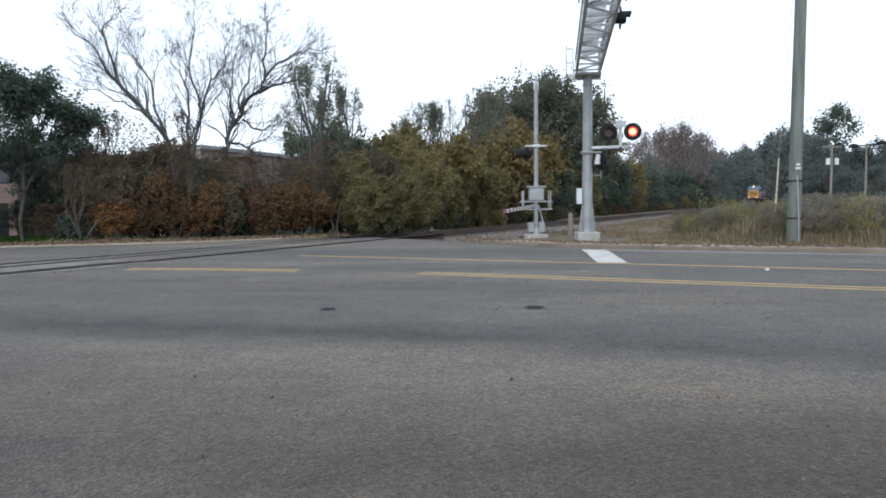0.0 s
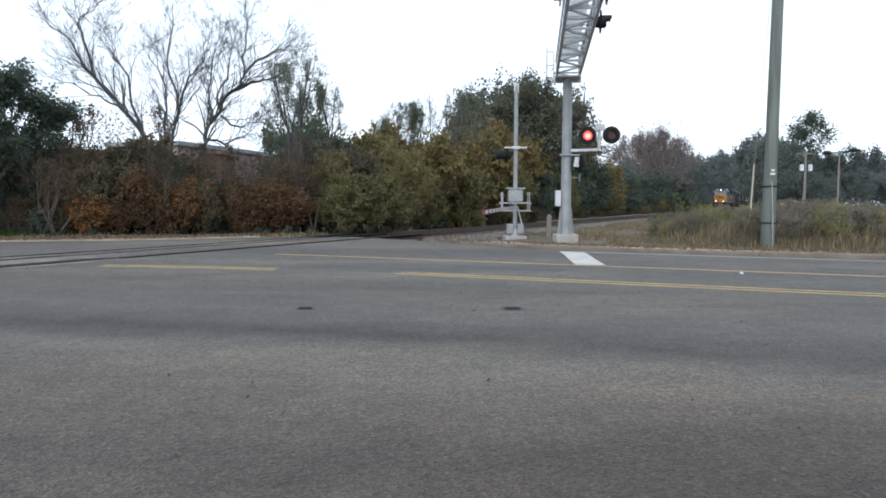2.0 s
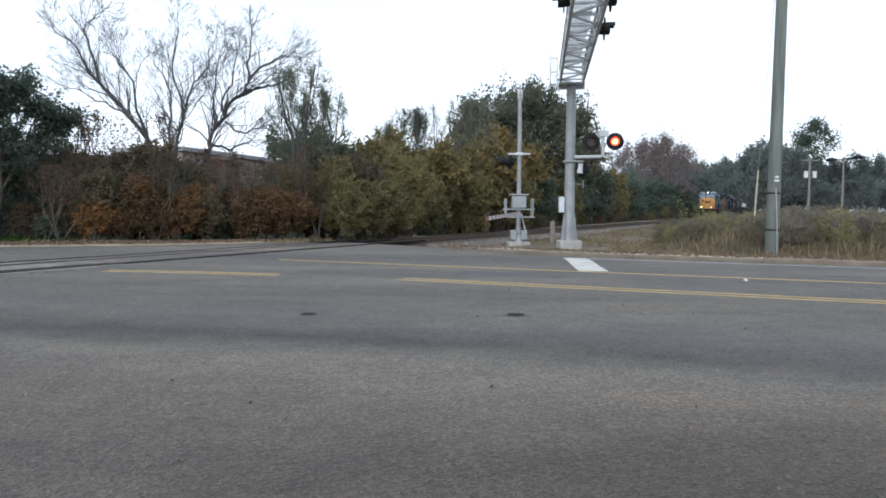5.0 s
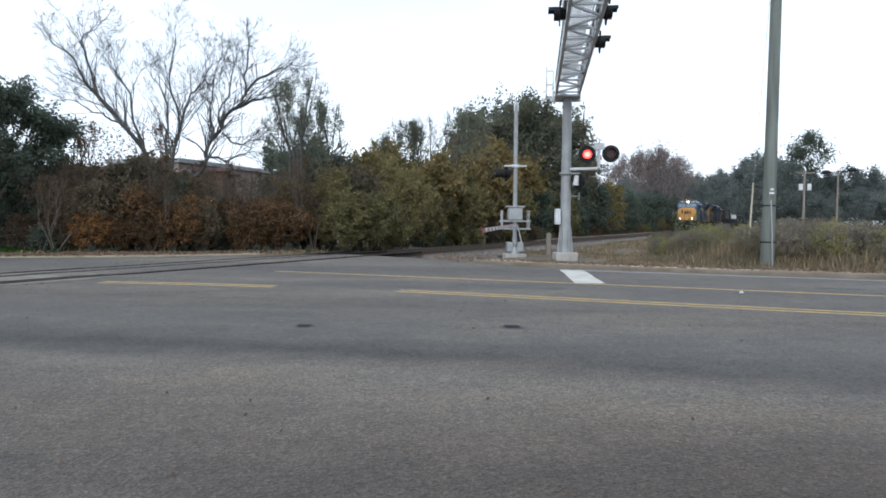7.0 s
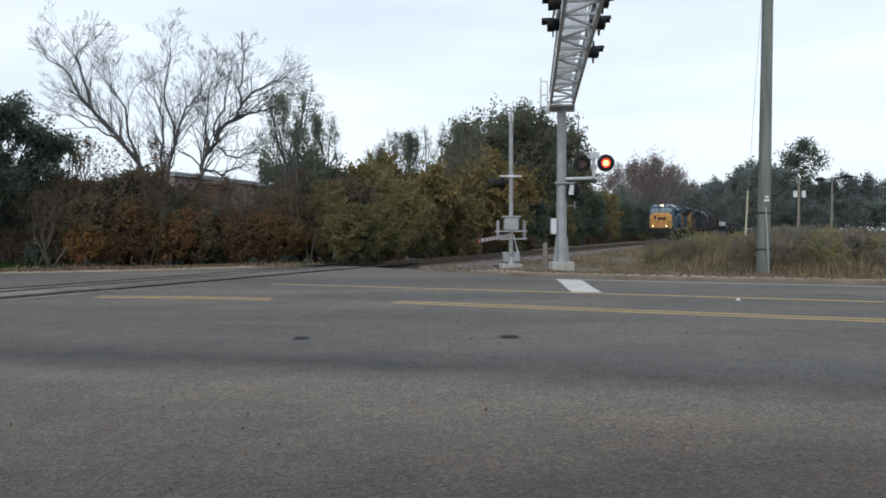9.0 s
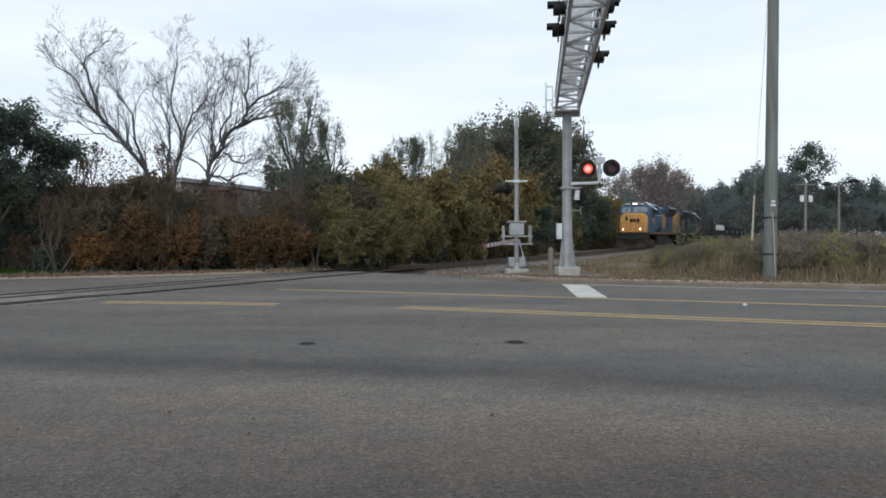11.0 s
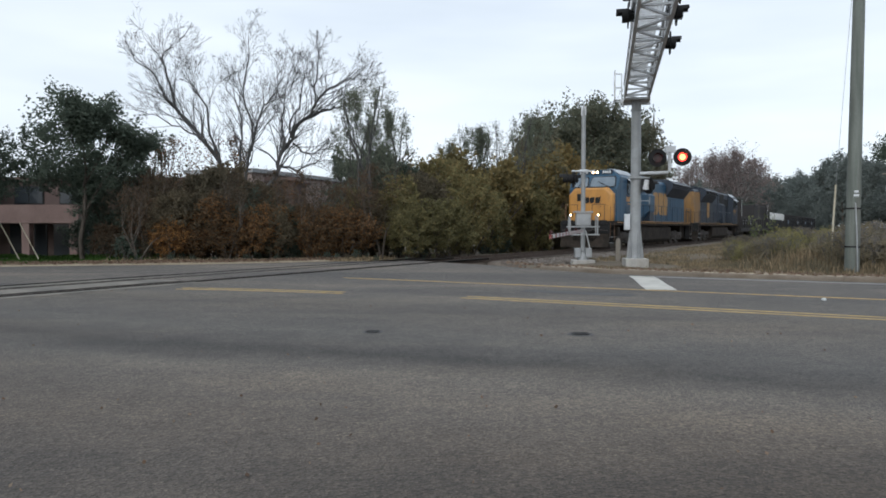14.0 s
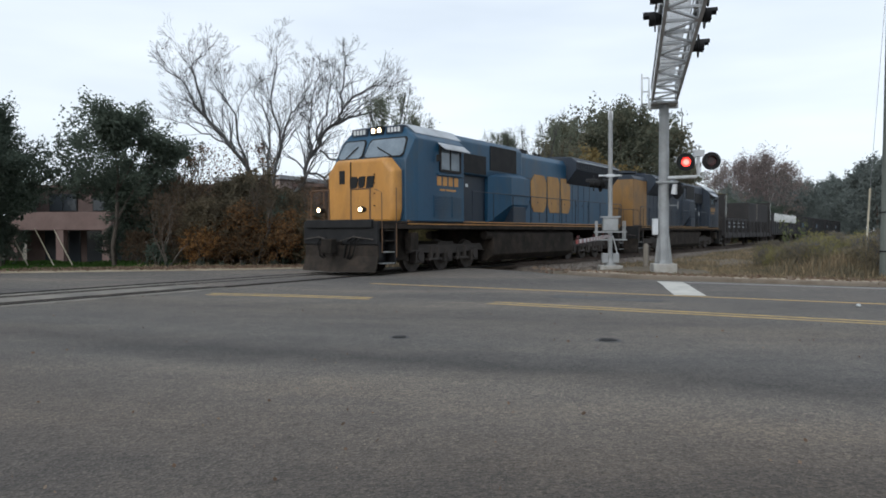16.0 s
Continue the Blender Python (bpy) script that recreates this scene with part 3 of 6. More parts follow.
def lamp_unit(parent, m, flash=False, lit=True, core=None):
    """A round-backed flasher with visor; m looks along +x."""
    body = part("flasher", Solid().tube([(0.0, 0, 0), (0.025, 0, 0)], 0.31, 28), M_BLACK, parent, "black round background of a flashing light", m)
    part("lamp_case", Solid().tube([(-0.22, 0, 0), (-0.16, 0, 0), (0.0, 0, 0)], [0.06, 0.15, 0.16], 18), M_BLACK, body)
    vis = Solid()
    for a in range(-4, 16):
        t0, t1 = radians(a * 15), radians((a + 1) * 15)
        for t, u in ((t0, t1),):
            p = [(x, r * math.cos(q), r * math.sin(q)) for x in (0.02, 0.30 if 0 < a < 11 else 0.16) for q in (t, u) for r in (0.165, 0.175)]
            vis.add(p, [(0, 2, 6, 4), (1, 5, 7, 3), (4, 6, 7, 5), (0, 4, 5, 1), (2, 3, 7, 6)])
    part("visor", vis, M_BLACK, body)
    part("lens", Solid().tube([(0.026, 0, 0), (0.045, 0, 0)], 0.15, 24), M_LAMP if flash and lit else M_LENS, body, "red glass lens")
    if flash:
        part("lens_centre", Solid().tube([(0.046, 0, 0), (0.052, 0, 0)], 0.095, 20), core or M_LAMPCORE, body)
        # the vane is added: it hides the steady lens to make it flash
        vane = part("shutter_vane", Solid().tube([(0.0, 0, -0.155), (0.006, 0, -0.155)], 0.155, 24), M_LENS, body, "added dark red vane that covers the lit lens between flashes", pose(0.056, 0, 0.155))
        return body, vane
    return body, None


VANES = []


def build_cantilever():
    base = thing("cantilever_signal", pose(5.13, 25.74, -0.08), "tall galvanised crossing signal with a truss arm over the road", "crossing signal")
    part("foundation", Solid().box(-0.4, 0.4, -0.4, 0.4, -0.3, 0.27), M_CONCRETE, base, "concrete footing", bevel=0.03)
    m = Solid().tube([(0, 0, 0.27), (0, 0, 0.4), (0, 0, 1.3), (0, 0, 3.0), (0, 0, 5.93)], [0.26, 0.23, 0.185, 0.18, 0.165], 20)
    part("mast", m, M_GALV, base, "tapered galvanised steel mast")
    for k in range(8):
        a = k * math.pi / 4
        c, s = math.cos(a), math.sin(a)
        fins = Solid().add([(0.20 * c, 0.20 * s, 1.32), (0.31 * c, 0.31 * s, 0.28), (0.20 * c, 0.20 * s, 0.28), (0.20 * c - 0.02 * s, 0.20 * s + 0.02 * c, 1.32), (0.31 * c - 0.02 * s, 0.31 * s + 0.02 * c, 0.28), (0.20 * c - 0.02 * s, 0.20 * s + 0.02 * c, 0.28)],
                 [(0, 1, 2), (3, 5, 4), (0, 3, 4, 1), (1, 4, 5, 2)])
        part("base_fin", fins, M_GALV, base)
    for z in (3.05, 3.15, 2.35, 2.28, 5.5):
        part("clamp_band", Solid().tube([(0, 0, z), (0, 0, z + 0.05)], 0.198, 20), M_GALV, base)
    part("junction_box", Solid().box(-0.39, -0.2, -0.12, 0.1, 1.28, 1.85), M_SILVER, base, "pale metal junction box", bevel=0.015)
    part("bracket", Solid().beam((0.2, 0.05, 2.32), (0.52, 0.05, 2.32), 0.03).beam((0.5, 0.05, 2.2), (0.5, 0.05, 2.45), 0.03), M_GALV, base)
    # flashers facing the road's near lanes
    part("lamp_arm", Solid().tube([(0.1, -0.22, 3.27), (1.06, -0.25, 3.30), (1.12, -0.25, 3.34), (1.12, -0.25, 4.1)], 0.06, 12).box(0.96, 1.30, -0.36, -0.17, 4.0, 4.22), M_SILVER, base)
    for x, core in ((0.68, M_LAMPCORE), (1.53, M_LAMPCORE_B)):
        b, vane = lamp_unit(base, pose(x, -0.34, 3.80 + 0.03 * (x > 1), 0, 0, -98), True, True, core)
        VANES.append(vane)
    # the pair facing the other way
    part("lamp_arm", Solid().tube([(-0.3, -0.22, 3.12), (0.5, -0.2, 3.12)], 0.035, 8), M_GALV, base)
    lamp_unit(base, pose(0.42, -0.15, 2.85, 0, 0, 20))
    part("bell", Solid().tube([(0.3, -0.25, 2.7), (0.33, -0.28, 3.05)], [0.11, 0.08], 12), M_SILVER, base)
    # truss arm over the road
    arm = thing("truss_arm", None)
    arm.parent = base
    arm.matrix_basis = pose(0, 0, 5.95, 0, 0, -98.7)
    w, h, L, n = 0.40, 0.62, 12.2, 14
    rise = 0.045
    def tz(x):
        return rise * x
    for y in (-w, w):
        for z in (0.0, h):
            part("chord", Solid().beam((-0.35, y, z + tz(-0.35)), (L, y, z + tz(L)), 0.085), M_SILVER, arm)
    step = (L + 0.35) / n
    for i in range(n + 1):
        x = -0.35 + i * step
        br = Solid().beam((x, -w, tz(x)), (x, w, tz(x)), 0.055).beam((x, -w, tz(x) + h), (x, w, tz(x) + h), 0.05)
        br.beam((x, -w, tz(x)), (x, -w, tz(x) + h), 0.05).beam((x, w, tz(x)), (x, w, tz(x) + h), 0.05)
        if i < n:
            sgn = 1 if i % 2 else -1
            xb = x + step
            br.beam((x, -w * sgn, tz(x)), (xb, w * sgn, tz(xb)), 0.055)
            br.beam((x, w, tz(x)), (xb, w, tz(xb) + h), 0.045).beam((x, -w, tz(x) + h), (xb, -w, tz(xb)), 0.045)
        part("lattice", br, M_SILVER, arm)
    part("end_plate", Solid().box(-0.5, -0.35, -0.5, 0.5, -0.16, 0.1).box(-0.4, 0.4, -0.45, 0.45, -0.09, -0.03), M_SILVER, arm)
    walkway = Solid()
    for i in range(int(L / 0.12)):
        x = 0.1 + i * 0.12
        walkway.box(x, x + 0.018, -0.26, 0.26, tz(x) + h + 0.0, tz(x) + h + 0.03)
    for k in range(7):
        y = -0.24 + k * 0.08
        walkway.beam((0.1, y, tz(0.1) + h + 0.02), (L, y, tz(L) + h + 0.02), 0.012)
    part("walkway", walkway, M_SILVER, arm, "open steel walkway grating")
    rail = Solid()
    for y in (-w - 0.02, w + 0.02):
        for z in (0.5, 1.0):
            rail.beam((5.5, y, h + tz(5.5) + z), (L, y, h + tz(L) + z), 0.035)
        for x in (5.5, 7.2, 8.9, 10.6, L):
            rail.beam((x, y, h + tz(x)), (x, y, h + tz(x) + 1.0), 0.035)
    part("handrail", rail, M_SILVER, arm, "pipe handrail")
    bars_of_cage = [((x, y, 0), (x, y, 1.0)) for x, y in ((-0.55, -0.75), (-0.55, -0.5), (0.1, -0.75))]
    for z in (0.0, 0.5, 1.0):
        bars_of_cage += [((-0.55, -0.75, z), (-0.55, -0.5, z)), ((-0.55, -0.75, z), (0.1, -0.75, z))]
    for a, b in bars_of_cage:
        part("ladder_rail", Solid().beam(a, b, 0.05), M_SILVER, arm)
    # lamps hung on the arm: pairs for each direction
    for x in (8.3,):
        for y in (0.56, -0.56):
            for k, dx in enumerate((-0.42, 0.42)):
                lamp_unit(arm, pose(x + dx, y, tz(x) + 0.30 + 0.28 * k, 0, 0, 90 if y > 0 else -90), lit=False)
            part("lamp_arm", Solid().tube([(x - 0.42, y * 0.8, tz(x) + 0.4), (x + 0.42, y * 0.8, tz(x) + 0.4)], 0.04, 8).tube([(x, y * 0.8, tz(x) + 0.4), (x, y * 0.5, tz(x) + 0.4)], 0.04, 8), M_GALV, arm)
    lamp_unit(arm, pose(5.8, 0.6, tz(5.8) + 0.2, 0, 0, 90), lit=False)


def build_gate():
    gx, gy = 3.53, 27.7
    base = thing("crossing_gate", pose(gx, gy, -0.03), "crossing gate mast with its striped arm lowered over the road", "crossing gate")
    part("foundation", Solid().box(-0.42, 0.42, -0.42, 0.42, -0.3, 0.06), M_CONCRETE, base, bevel=0.02)
    part("mast", Solid().tube([(0, 0, 0.0), (0, 0, 4.4), (0, 0, 5.8), (0, 0, 6.05)], [0.085, 0.085, 0.075, 0.03], 14), M_GALV, base, "silver painted steel pole")
    part("base_casting", Solid().box(-0.32, -0.08, -0.2, 0.2, 0.16, 0.52).box(0.08, 0.32, -0.2, 0.2, 0.16, 0.52).tube([(0, 0, 0), (0, 0, 0.35)], [0.24, 0.14], 14), M_GALV, base, "grey cast base", bevel=0.02)
    part("mechanism", Solid().box(-0.28, 0.28, -0.2, 0.2, 1.38, 1.86), M_GALV, base, "grey metal gate machine housing", bevel=0.03)
    part("mechanism_lid", Solid().box(-0.36, 0.36, -0.23, 0.23, 1.88, 1.94), M_GALV, base)
    for x in (-0.52, 0.52):
        for y in (-0.25, 0.25):
            part("yoke_upright", Solid().beam((x, y, 1.04), (x, y, 1.76), 0.045), M_GALV, base)
    for z in (1.04, 1.34):
        for y in (-0.27, 0.27):
            part("yoke_bar", Solid().beam((-0.6, y, z), (0.6, y, z), 0.05), M_GALV, base)
    part("counterweight", Solid().box(-0.45, -0.2, 0.3, 0.42, 1.06, 1.32), M_BLACK, base)
    part("brace", Solid().beam((0.1, 0, 1.2), (0.3, 0.1, 0.45), 0.04), M_SILVER, base)
    part("cross_arm", Solid().tube([(-0.45, -0.1, 3.48), (0.42, -0.1, 3.48)], 0.035, 8).box(-0.14, 0.14, -0.12, 0.12, 3.43, 3.54), M_SILVER, base)
    lamp_unit(base, pose(-0.62, -0.1, 3.2, 0, 0, 172))
    lamp_unit(base, pose(-0.35, 0.25, 3.2, 0, 0, 10))
    part("finial", Solid().box(-0.09, 0.09, -0.05, 0.05, 5.62, 5.95), M_SILVER, base)
    arm = thing("gate_arm", None)
    arm.parent = base
    arm.matrix_basis = pose(0, -0.2, 1.19, 0, 0.0, -100.5)
    L, n = 12.4, 26
    for i in range(n):
        a, b = 0.2 + i * L / n, 0.2 + (i + 1) * L / n
        w = 0.055 - 0.015 * i / n
        za, zb = -0.005 * a, -0.005 * b
        part("stripe", Solid().loft([[(a, -0.02, za - w), (a, 0.02, za - w), (a, 0.02, za + w), (a, -0.02, za + w)], [(b, -0.02, zb - w), (b, 0.02, zb - w), (b, 0.02, zb + w), (b, -0.02, zb + w)]]), M_REDRETRO if i % 2 else M_WHITEPAINT, arm)
    for x in (12.3, 8.0, 4.5):
        part("arm_light", Solid().tube([(x, 0, -0.005 * x + 0.05), (x, 0, -0.005 * x + 0.13)], 0.035, 10), M_LENS, arm, "small red arm light")


# ---- rolling stock: x ahead, y to the train's left, rails at z 0 ----
WHEELS = []


def make_wheelset():
    sd = Solid()
    for y in (-0.72, 0.72):
        s = 1 if y > 0 else -1
        sd.tube([(0, y - 0.07 * s, 0), (0, y - 0.065 * s, 0), (0, y + 0.07 * s, 0)], [0.56, 0.53, 0.51], 28)
        for k in range(6):
            a = k * math.pi / 3
            sd.box(0.25 * math.cos(a) - 0.05, 0.25 * math.cos(a) + 0.05, y + 0.07 * s - 0.03, y + 0.07 * s + 0.03, 0.25 * math.sin(a) - 0.05, 0.25 * math.sin(a) + 0.05)
    sd.tube([(0, -0.95, 0), (0, 0.95, 0)], 0.09, 12)
    return sd.mesh("wheelset")


WHEELSET = make_wheelset()


def truck(parent, x, axles=(-1.75, 0.0, 1.75), spin=True):
    L = axles[-1] + 0.75
    fr = Solid()
    for y in (-1.0, 1.0):
        for a in axles:
            fr.box(x + a - 0.24, x + a + 0.24, y - 0.12, y + 0.12, 0.3, 0.78)
            fr.tube([(x + a, y - 0.17, 0.53), (x + a, y + 0.17, 0.53)], 0.17, 12)
        fr.loft([[(x + dx, y + e, z) for dx, z in ((-L, 0.62), (-L + 0.3, 0.9), (L - 0.3, 0.9), (L, 0.62), (L - 0.5, 0.68), (0.6, 0.58), (-0.6, 0.58), (-L + 0.5, 0.68))] for e in (-0.1, 0.1)])
        for a, b in zip(axles, axles[1:]):
            mid = x + (a + b) / 2
            fr.tube([(mid - 0.2, y + 0.05, 0.42), (mid - 0.2, y + 0.05, 0.85)], 0.11, 10).tube([(mid + 0.2, y + 0.05, 0.42), (mid + 0.2, y + 0.05, 0.85)], 0.11, 10)
            fr.box(mid - 0.4, mid + 0.4, y - 0.08, y + 0.16, 0.36, 0.44)
    fr.box(x - 0.5, x + 0.5, -1.0, 1.0, 0.65, 1.0)
    part("truck_frame", fr, M_TRUCK, parent, "dusty cast truck frame", bevel=0.015)
    for a in axles:
        ws = part("wheelset", WHEELSET, M_STEEL, parent, m=pose(x + a, 0, 0.51))
        if spin:
            WHEELS.append((ws, x + a))


def bars(parent, y, x0, x1, z0, z1, widths, material, label):
    """Characters that cannot be given, as plain upright bars on a side."""
    sd, n = Solid(), len(widths)
    step = (x1 - x0) / n
    for i, w in enumerate(widths):
        sd.box(x0 + i * step, x0 + i * step + step * w, y - 0.006, y + 0.006, z0, z1)
    part("marking", sd, material, parent, label)


def locomotive(name, label, paint, trim, cab_first, lit):
    """A six-axle freight diesel, coupler faces at x 0.9 and -21.7; the nose plate at x 0."""
    t = thing(name, None, label, "locomotive", "locomotives of the train")
    F, R = 0.15, -21.2
    # frame, walkway, steps
    part("underframe", Solid().box(R, F, -1.5, 1.5, 1.42, 1.60), M_GRIME, t, bevel=0.02)
    for y in (-1, 1):
        part("sill_stripe", Solid().box(R + 0.6, -1.25, y * 1.5 - 0.012, y * 1.5 + 0.012, 1.565, 1.69), trim, t, "yellow sill stripe along the walkway")
    part("walkway", Solid().box(R, F - 0.1, -1.52, 1.52, 1.60, 1.66), M_GRIME, t)
    part("fuel_tank", Solid().loft([[(x, y, z) for y, z in ((-1.05, 0.2), (1.05, 0.2), (1.4, 0.45), (1.4, 1.25), (1.15, 1.42), (-1.15, 1.42), (-1.4, 1.25), (-1.4, 0.45))] for x in (-14.5, -6.9)]), M_GRIME, t, "grimy fuel tank", bevel=0.04)
    for x0, x1 in ((-1.95, F - 0.1), (R + 0.1, -19.2)):
        part("draft_box", Solid().box(x0, x1, -1.02, 1.02, 0.42, 1.43), M_GRIME, t, bevel=0.02)
    truck(t, -4.2)
    truck(t, -17.0)
    for y in (-1, 1):
        part("air_reservoir", Solid().tube([(-7.3, y * 1.25, 1.2), (-6.4, y * 1.25, 1.2)], 0.16, 12), M_GRIME, t)
        part("sand_trap", Solid().box(-1.9, -1.5, min(y * 1.2, y * 1.45), max(y * 1.2, y * 1.45), 0.75, 1.3), M_GRIME, t)
    for x, d in ((F, 1), (R, -1)):
        for sy in (-1, 1):
            blade = Solid().loft([[(x + d * (0.42 - 0.30 * u + bow), sy * (0.004 + 1.476 * u), z) for u in (0, 0.35, 0.7, 1.0)] + [(x + d * (0.36 - 0.30 * u + bow), sy * (0.004 + 1.476 * u), z) for u in (1.0, 0.7, 0.35, 0)] for z, bow in ((0.12, 0.10), (0.3, 0.02), (0.6, -0.06), (0.92, -0.05))])
            part("snow_plough", blade, M_GRIME, t, "curved grimy plough blade")
        part("pilot_beam", Solid().box(min(x - d * 0.2, x + d * 0.05), max(x - d * 0.2, x + d * 0.05), -1.45, 1.45, 0.5, 1.0), M_BLACK, t)
        part("cut_lever", Solid().tube([(x + d * 0.2, -1.4, 1.1), (x + d * 0.28, -0.7, 1.18), (x + d * 0.3, -0.2, 1.05)], 0.02, 6).tube([(x + d * 0.2, 1.4, 1.1), (x + d * 0.28, 0.7, 1.18), (x + d * 0.3, 0.2, 1.05)], 0.02, 6), M_STEEL, t)
        part("end_sill", Solid().box(min(x, x + d * 0.12), max(x, x + d * 0.12), -1.5, 1.5, 0.95, 1.66), M_BLACK, t, bevel=0.02)
        cp = Solid().box(min(x, x + d * 0.55), max(x, x + d * 0.55), -0.13, 0.13, 0.75, 1.05).box(min(x + d * 0.45, x + d * 0.72), max(x + d * 0.45, x + d * 0.72), -0.2, 0.2, 0.68, 1.12)
        part("coupler", cp, M_GRIME, t, bevel=0.03)
        for y in (-0.75, -0.55, 0.5, 0.7, 0.9):
            part("air_hose", Solid().tube([(x + d * 0.12, y, 1.15), (x + d * 0.32, y * 0.95, 1.0), (x + d * 0.34, y * 0.8, 0.6), (x + d * 0.26, y * 0.6, 0.5)], 0.026, 6), M_RUBBER, t)
        for y in (-1, 1):
            for z in (0.36, 0.70, 1.04, 1.36):
                part("step_tread", Solid().box(min(x - d * 0.15, x - d * 0.72), max(x - d * 0.15, x - d * 0.72), min(y * 1.25, y * 1.52), max(y * 1.25, y * 1.52), z, z + 0.03), M_GALV if z < 0.8 else M_GRIME, t, "worn step tread")
            part("step_side", Solid().box(min(x - d * 0.80, x - d * 0.74), max(x - d * 0.80, x - d * 0.74), min(y * 1.1, y * 1.5), max(y * 1.1, y * 1.5), 0.34, 1.6).box(min(x - d * 0.14, x - d * 0.80), max(x - d * 0.14, x - d * 0.80), min(y * 1.1, y * 1.16), max(y * 1.1, y * 1.16), 0.34, 1.6), M_BLACK, t)
        for y in (-1, 1):
            rails = Solid()
            rails.tube([(x - d * 0.12, y * 1.5, 0.7), (x - d * 0.1, y * 1.5, 2.45), (x - d * 0.2, y * 1.15, 2.55)], 0.015, 6)
            hand = M_RUSTRAIL if cab_first and d > 0 else M_STEEL
            part("handrail", rails, hand, t)
            part("handrail", Solid().tube([(x - d * 0.82, y * 1.5, 0.55), (x - d * 0.82, y * 1.5, 2.6)], 0.02, 6), hand, t)
            part("handrail", Solid().tube([(x + d * 0.08, y * 1.2, 1.66), (x + d * 0.08, y * 1.2, 2.55), (x + d * 0.08, y * 0.45, 2.55), (x + d * 0.08, y * 0.45, 1.66)], 0.03, 8), hand, t)
    # short nose with chamfered shoulders
    def section(x, k, drop=0.0):
        return [(x, y * k, z - drop * (z > 2.9)) for y, z in ((-1.36, 1.66), (1.36, 1.66), (1.43, 2.0), (1.43, 3.14), (1.05, 3.52), (-1.05, 3.52), (-1.43, 3.14), (-1.43, 2.0))]
    nose = Solid().loft([section(-0.68, 0.90, 0.07), section(-0.78, 0.97, 0.02), section(-1.10, 1.0)])
    part("nose", nose, M_GOLD, t, "yellow painted nose with chamfered shoulders", bevel=0.07)
    part("nose_rear", Solid().loft([section(-1.10, 0.998), section(-2.2, 1.0)]), paint, t, bevel=0.02)
    part("nose_door", Solid().box(-0.02, 0.025, -1.02, -0.35, 1.72, 3.36), M_GOLD, t, "yellow nose door with a small window", bevel=0.015)
    part("door_window", Solid().box(0.02, 0.04, -0.80, -0.57, 2.78, 3.18), M_BLACK, t, bevel=0.01)
    part("door_seam", Solid().box(0.0, 0.034, -0.345, -0.315, 1.72, 3.42).box(0.0, 0.034, -0.33, 0.2, 2.86, 2.9), M_BLACK, t)
    emb = Solid()
    def plate(ring):
        emb.loft([[(x, a, b) for a, b in ring] for x in (0.004, 0.03)])
    plate([(-0.36, 2.72), (-0.36, 2.90), (-0.28, 2.98), (-0.08, 2.98), (-0.04, 2.90), (-0.06, 2.70), (-0.14, 2.64), (-0.30, 2.64)])
    plate([(0.00, 2.66), (-0.02, 2.90), (0.06, 2.98), (0.28, 2.98), (0.24, 2.72), (0.16, 2.64)])
    plate([(0.30, 2.64), (0.36, 2.98), (0.66, 2.98), (0.58, 2.64)])
    part("nose_emblem", emb, M_BLACK, t, "dark plain emblem shapes on the nose")
    part("nose_bolts", Solid().box(0.0, 0.03, 0.62, 0.66, 2.1, 2.14).box(0.0, 0.03, 0.62, 0.66, 2.45, 2.49).box(0.0, 0.03, 0.62, 0.66, 3.0, 3.04).box(0.0, 0.03, 0.62, 0.66, 2.75, 2.79), M_GRIME, t)
    # cab
    def cab(x, w, z0, zs, zt, wt):
        return [(x, y, z) for y, z in ((-w, z0), (w, z0), (w, zs), (wt, zt), (-wt, zt), (-w, zs))]
    part("cab", Solid().loft([cab(-1.16, 1.5, 1.66, 3.38, 3.46, 1.44), cab(-1.60, 1.54, 1.66, 4.08, 4.26, 1.30), cab(-1.74, 1.56, 1.66, 4.12, 4.56, 0.95), cab(-4.5, 1.57, 1.66, 4.12, 4.58, 0.95)]), paint, t, "engine cab with slanted windshields", bevel=0.03)
    part("cab_roof", Solid().loft([[(x, y, z) for y, z in ((0.6, 4.6), (1.0, 4.59), (1.33, 4.33), (1.34, 4.30), (1.0, 4.55))] for x in (-1.9, -4.65)]), M_ROOF, t, "light grey cab roof edge")
    part("cab_roof", Solid().loft([[(x, -y, z) for y, z in ((0.6, 4.6), (1.0, 4.59), (1.33, 4.33), (1.34, 4.30), (1.0, 4.55))] for x in (-1.9, -4.65)]), M_ROOF, t, "light grey cab roof edge")
    def pane(y0, y1, z0, z1, off):
        k = 0.48 / 0.80
        lo, hi = [(-1.12 - k * (z - 3.46) + off, z) for z in (z0, z1)]
        c = 0.08
        ring = [(y0 + c, lo), (y1 - c, lo), (y1, (lo[0] - k * c, lo[1] + c)), (y1 - 0.05, (hi[0] + k * c, hi[1] - c)), (y1 - 0.05 - c, hi), (y0 + 0.05 + c, hi), (y0 + 0.05, (hi[0] + k * c, hi[1] - c)), (y0, (lo[0] - k * c, lo[1] + c))]
        return Solid().loft([[(x - 0.03, y, z) for y, (x, z) in ring], [(x, y, z) for y, (x, z) in ring]])
    for y0, y1 in ((-1.32, -0.34), (-0.2, 1.34)):
        fr = part("windshield_frame", pane(y0 - 0.05, y1 + 0.05, 3.54, 4.17, 0.012), M_BLACK, t)
        part("windshield", pane(y0, y1, 3.58, 4.13, 0.024), M_SCREEN, fr, "windshield, pale colour for the reflected sky")
    part("wiper", Solid().beam((-1.14, -0.95, 3.58), (-1.36, -0.6, 3.95), 0.03), M_BLACK, t)
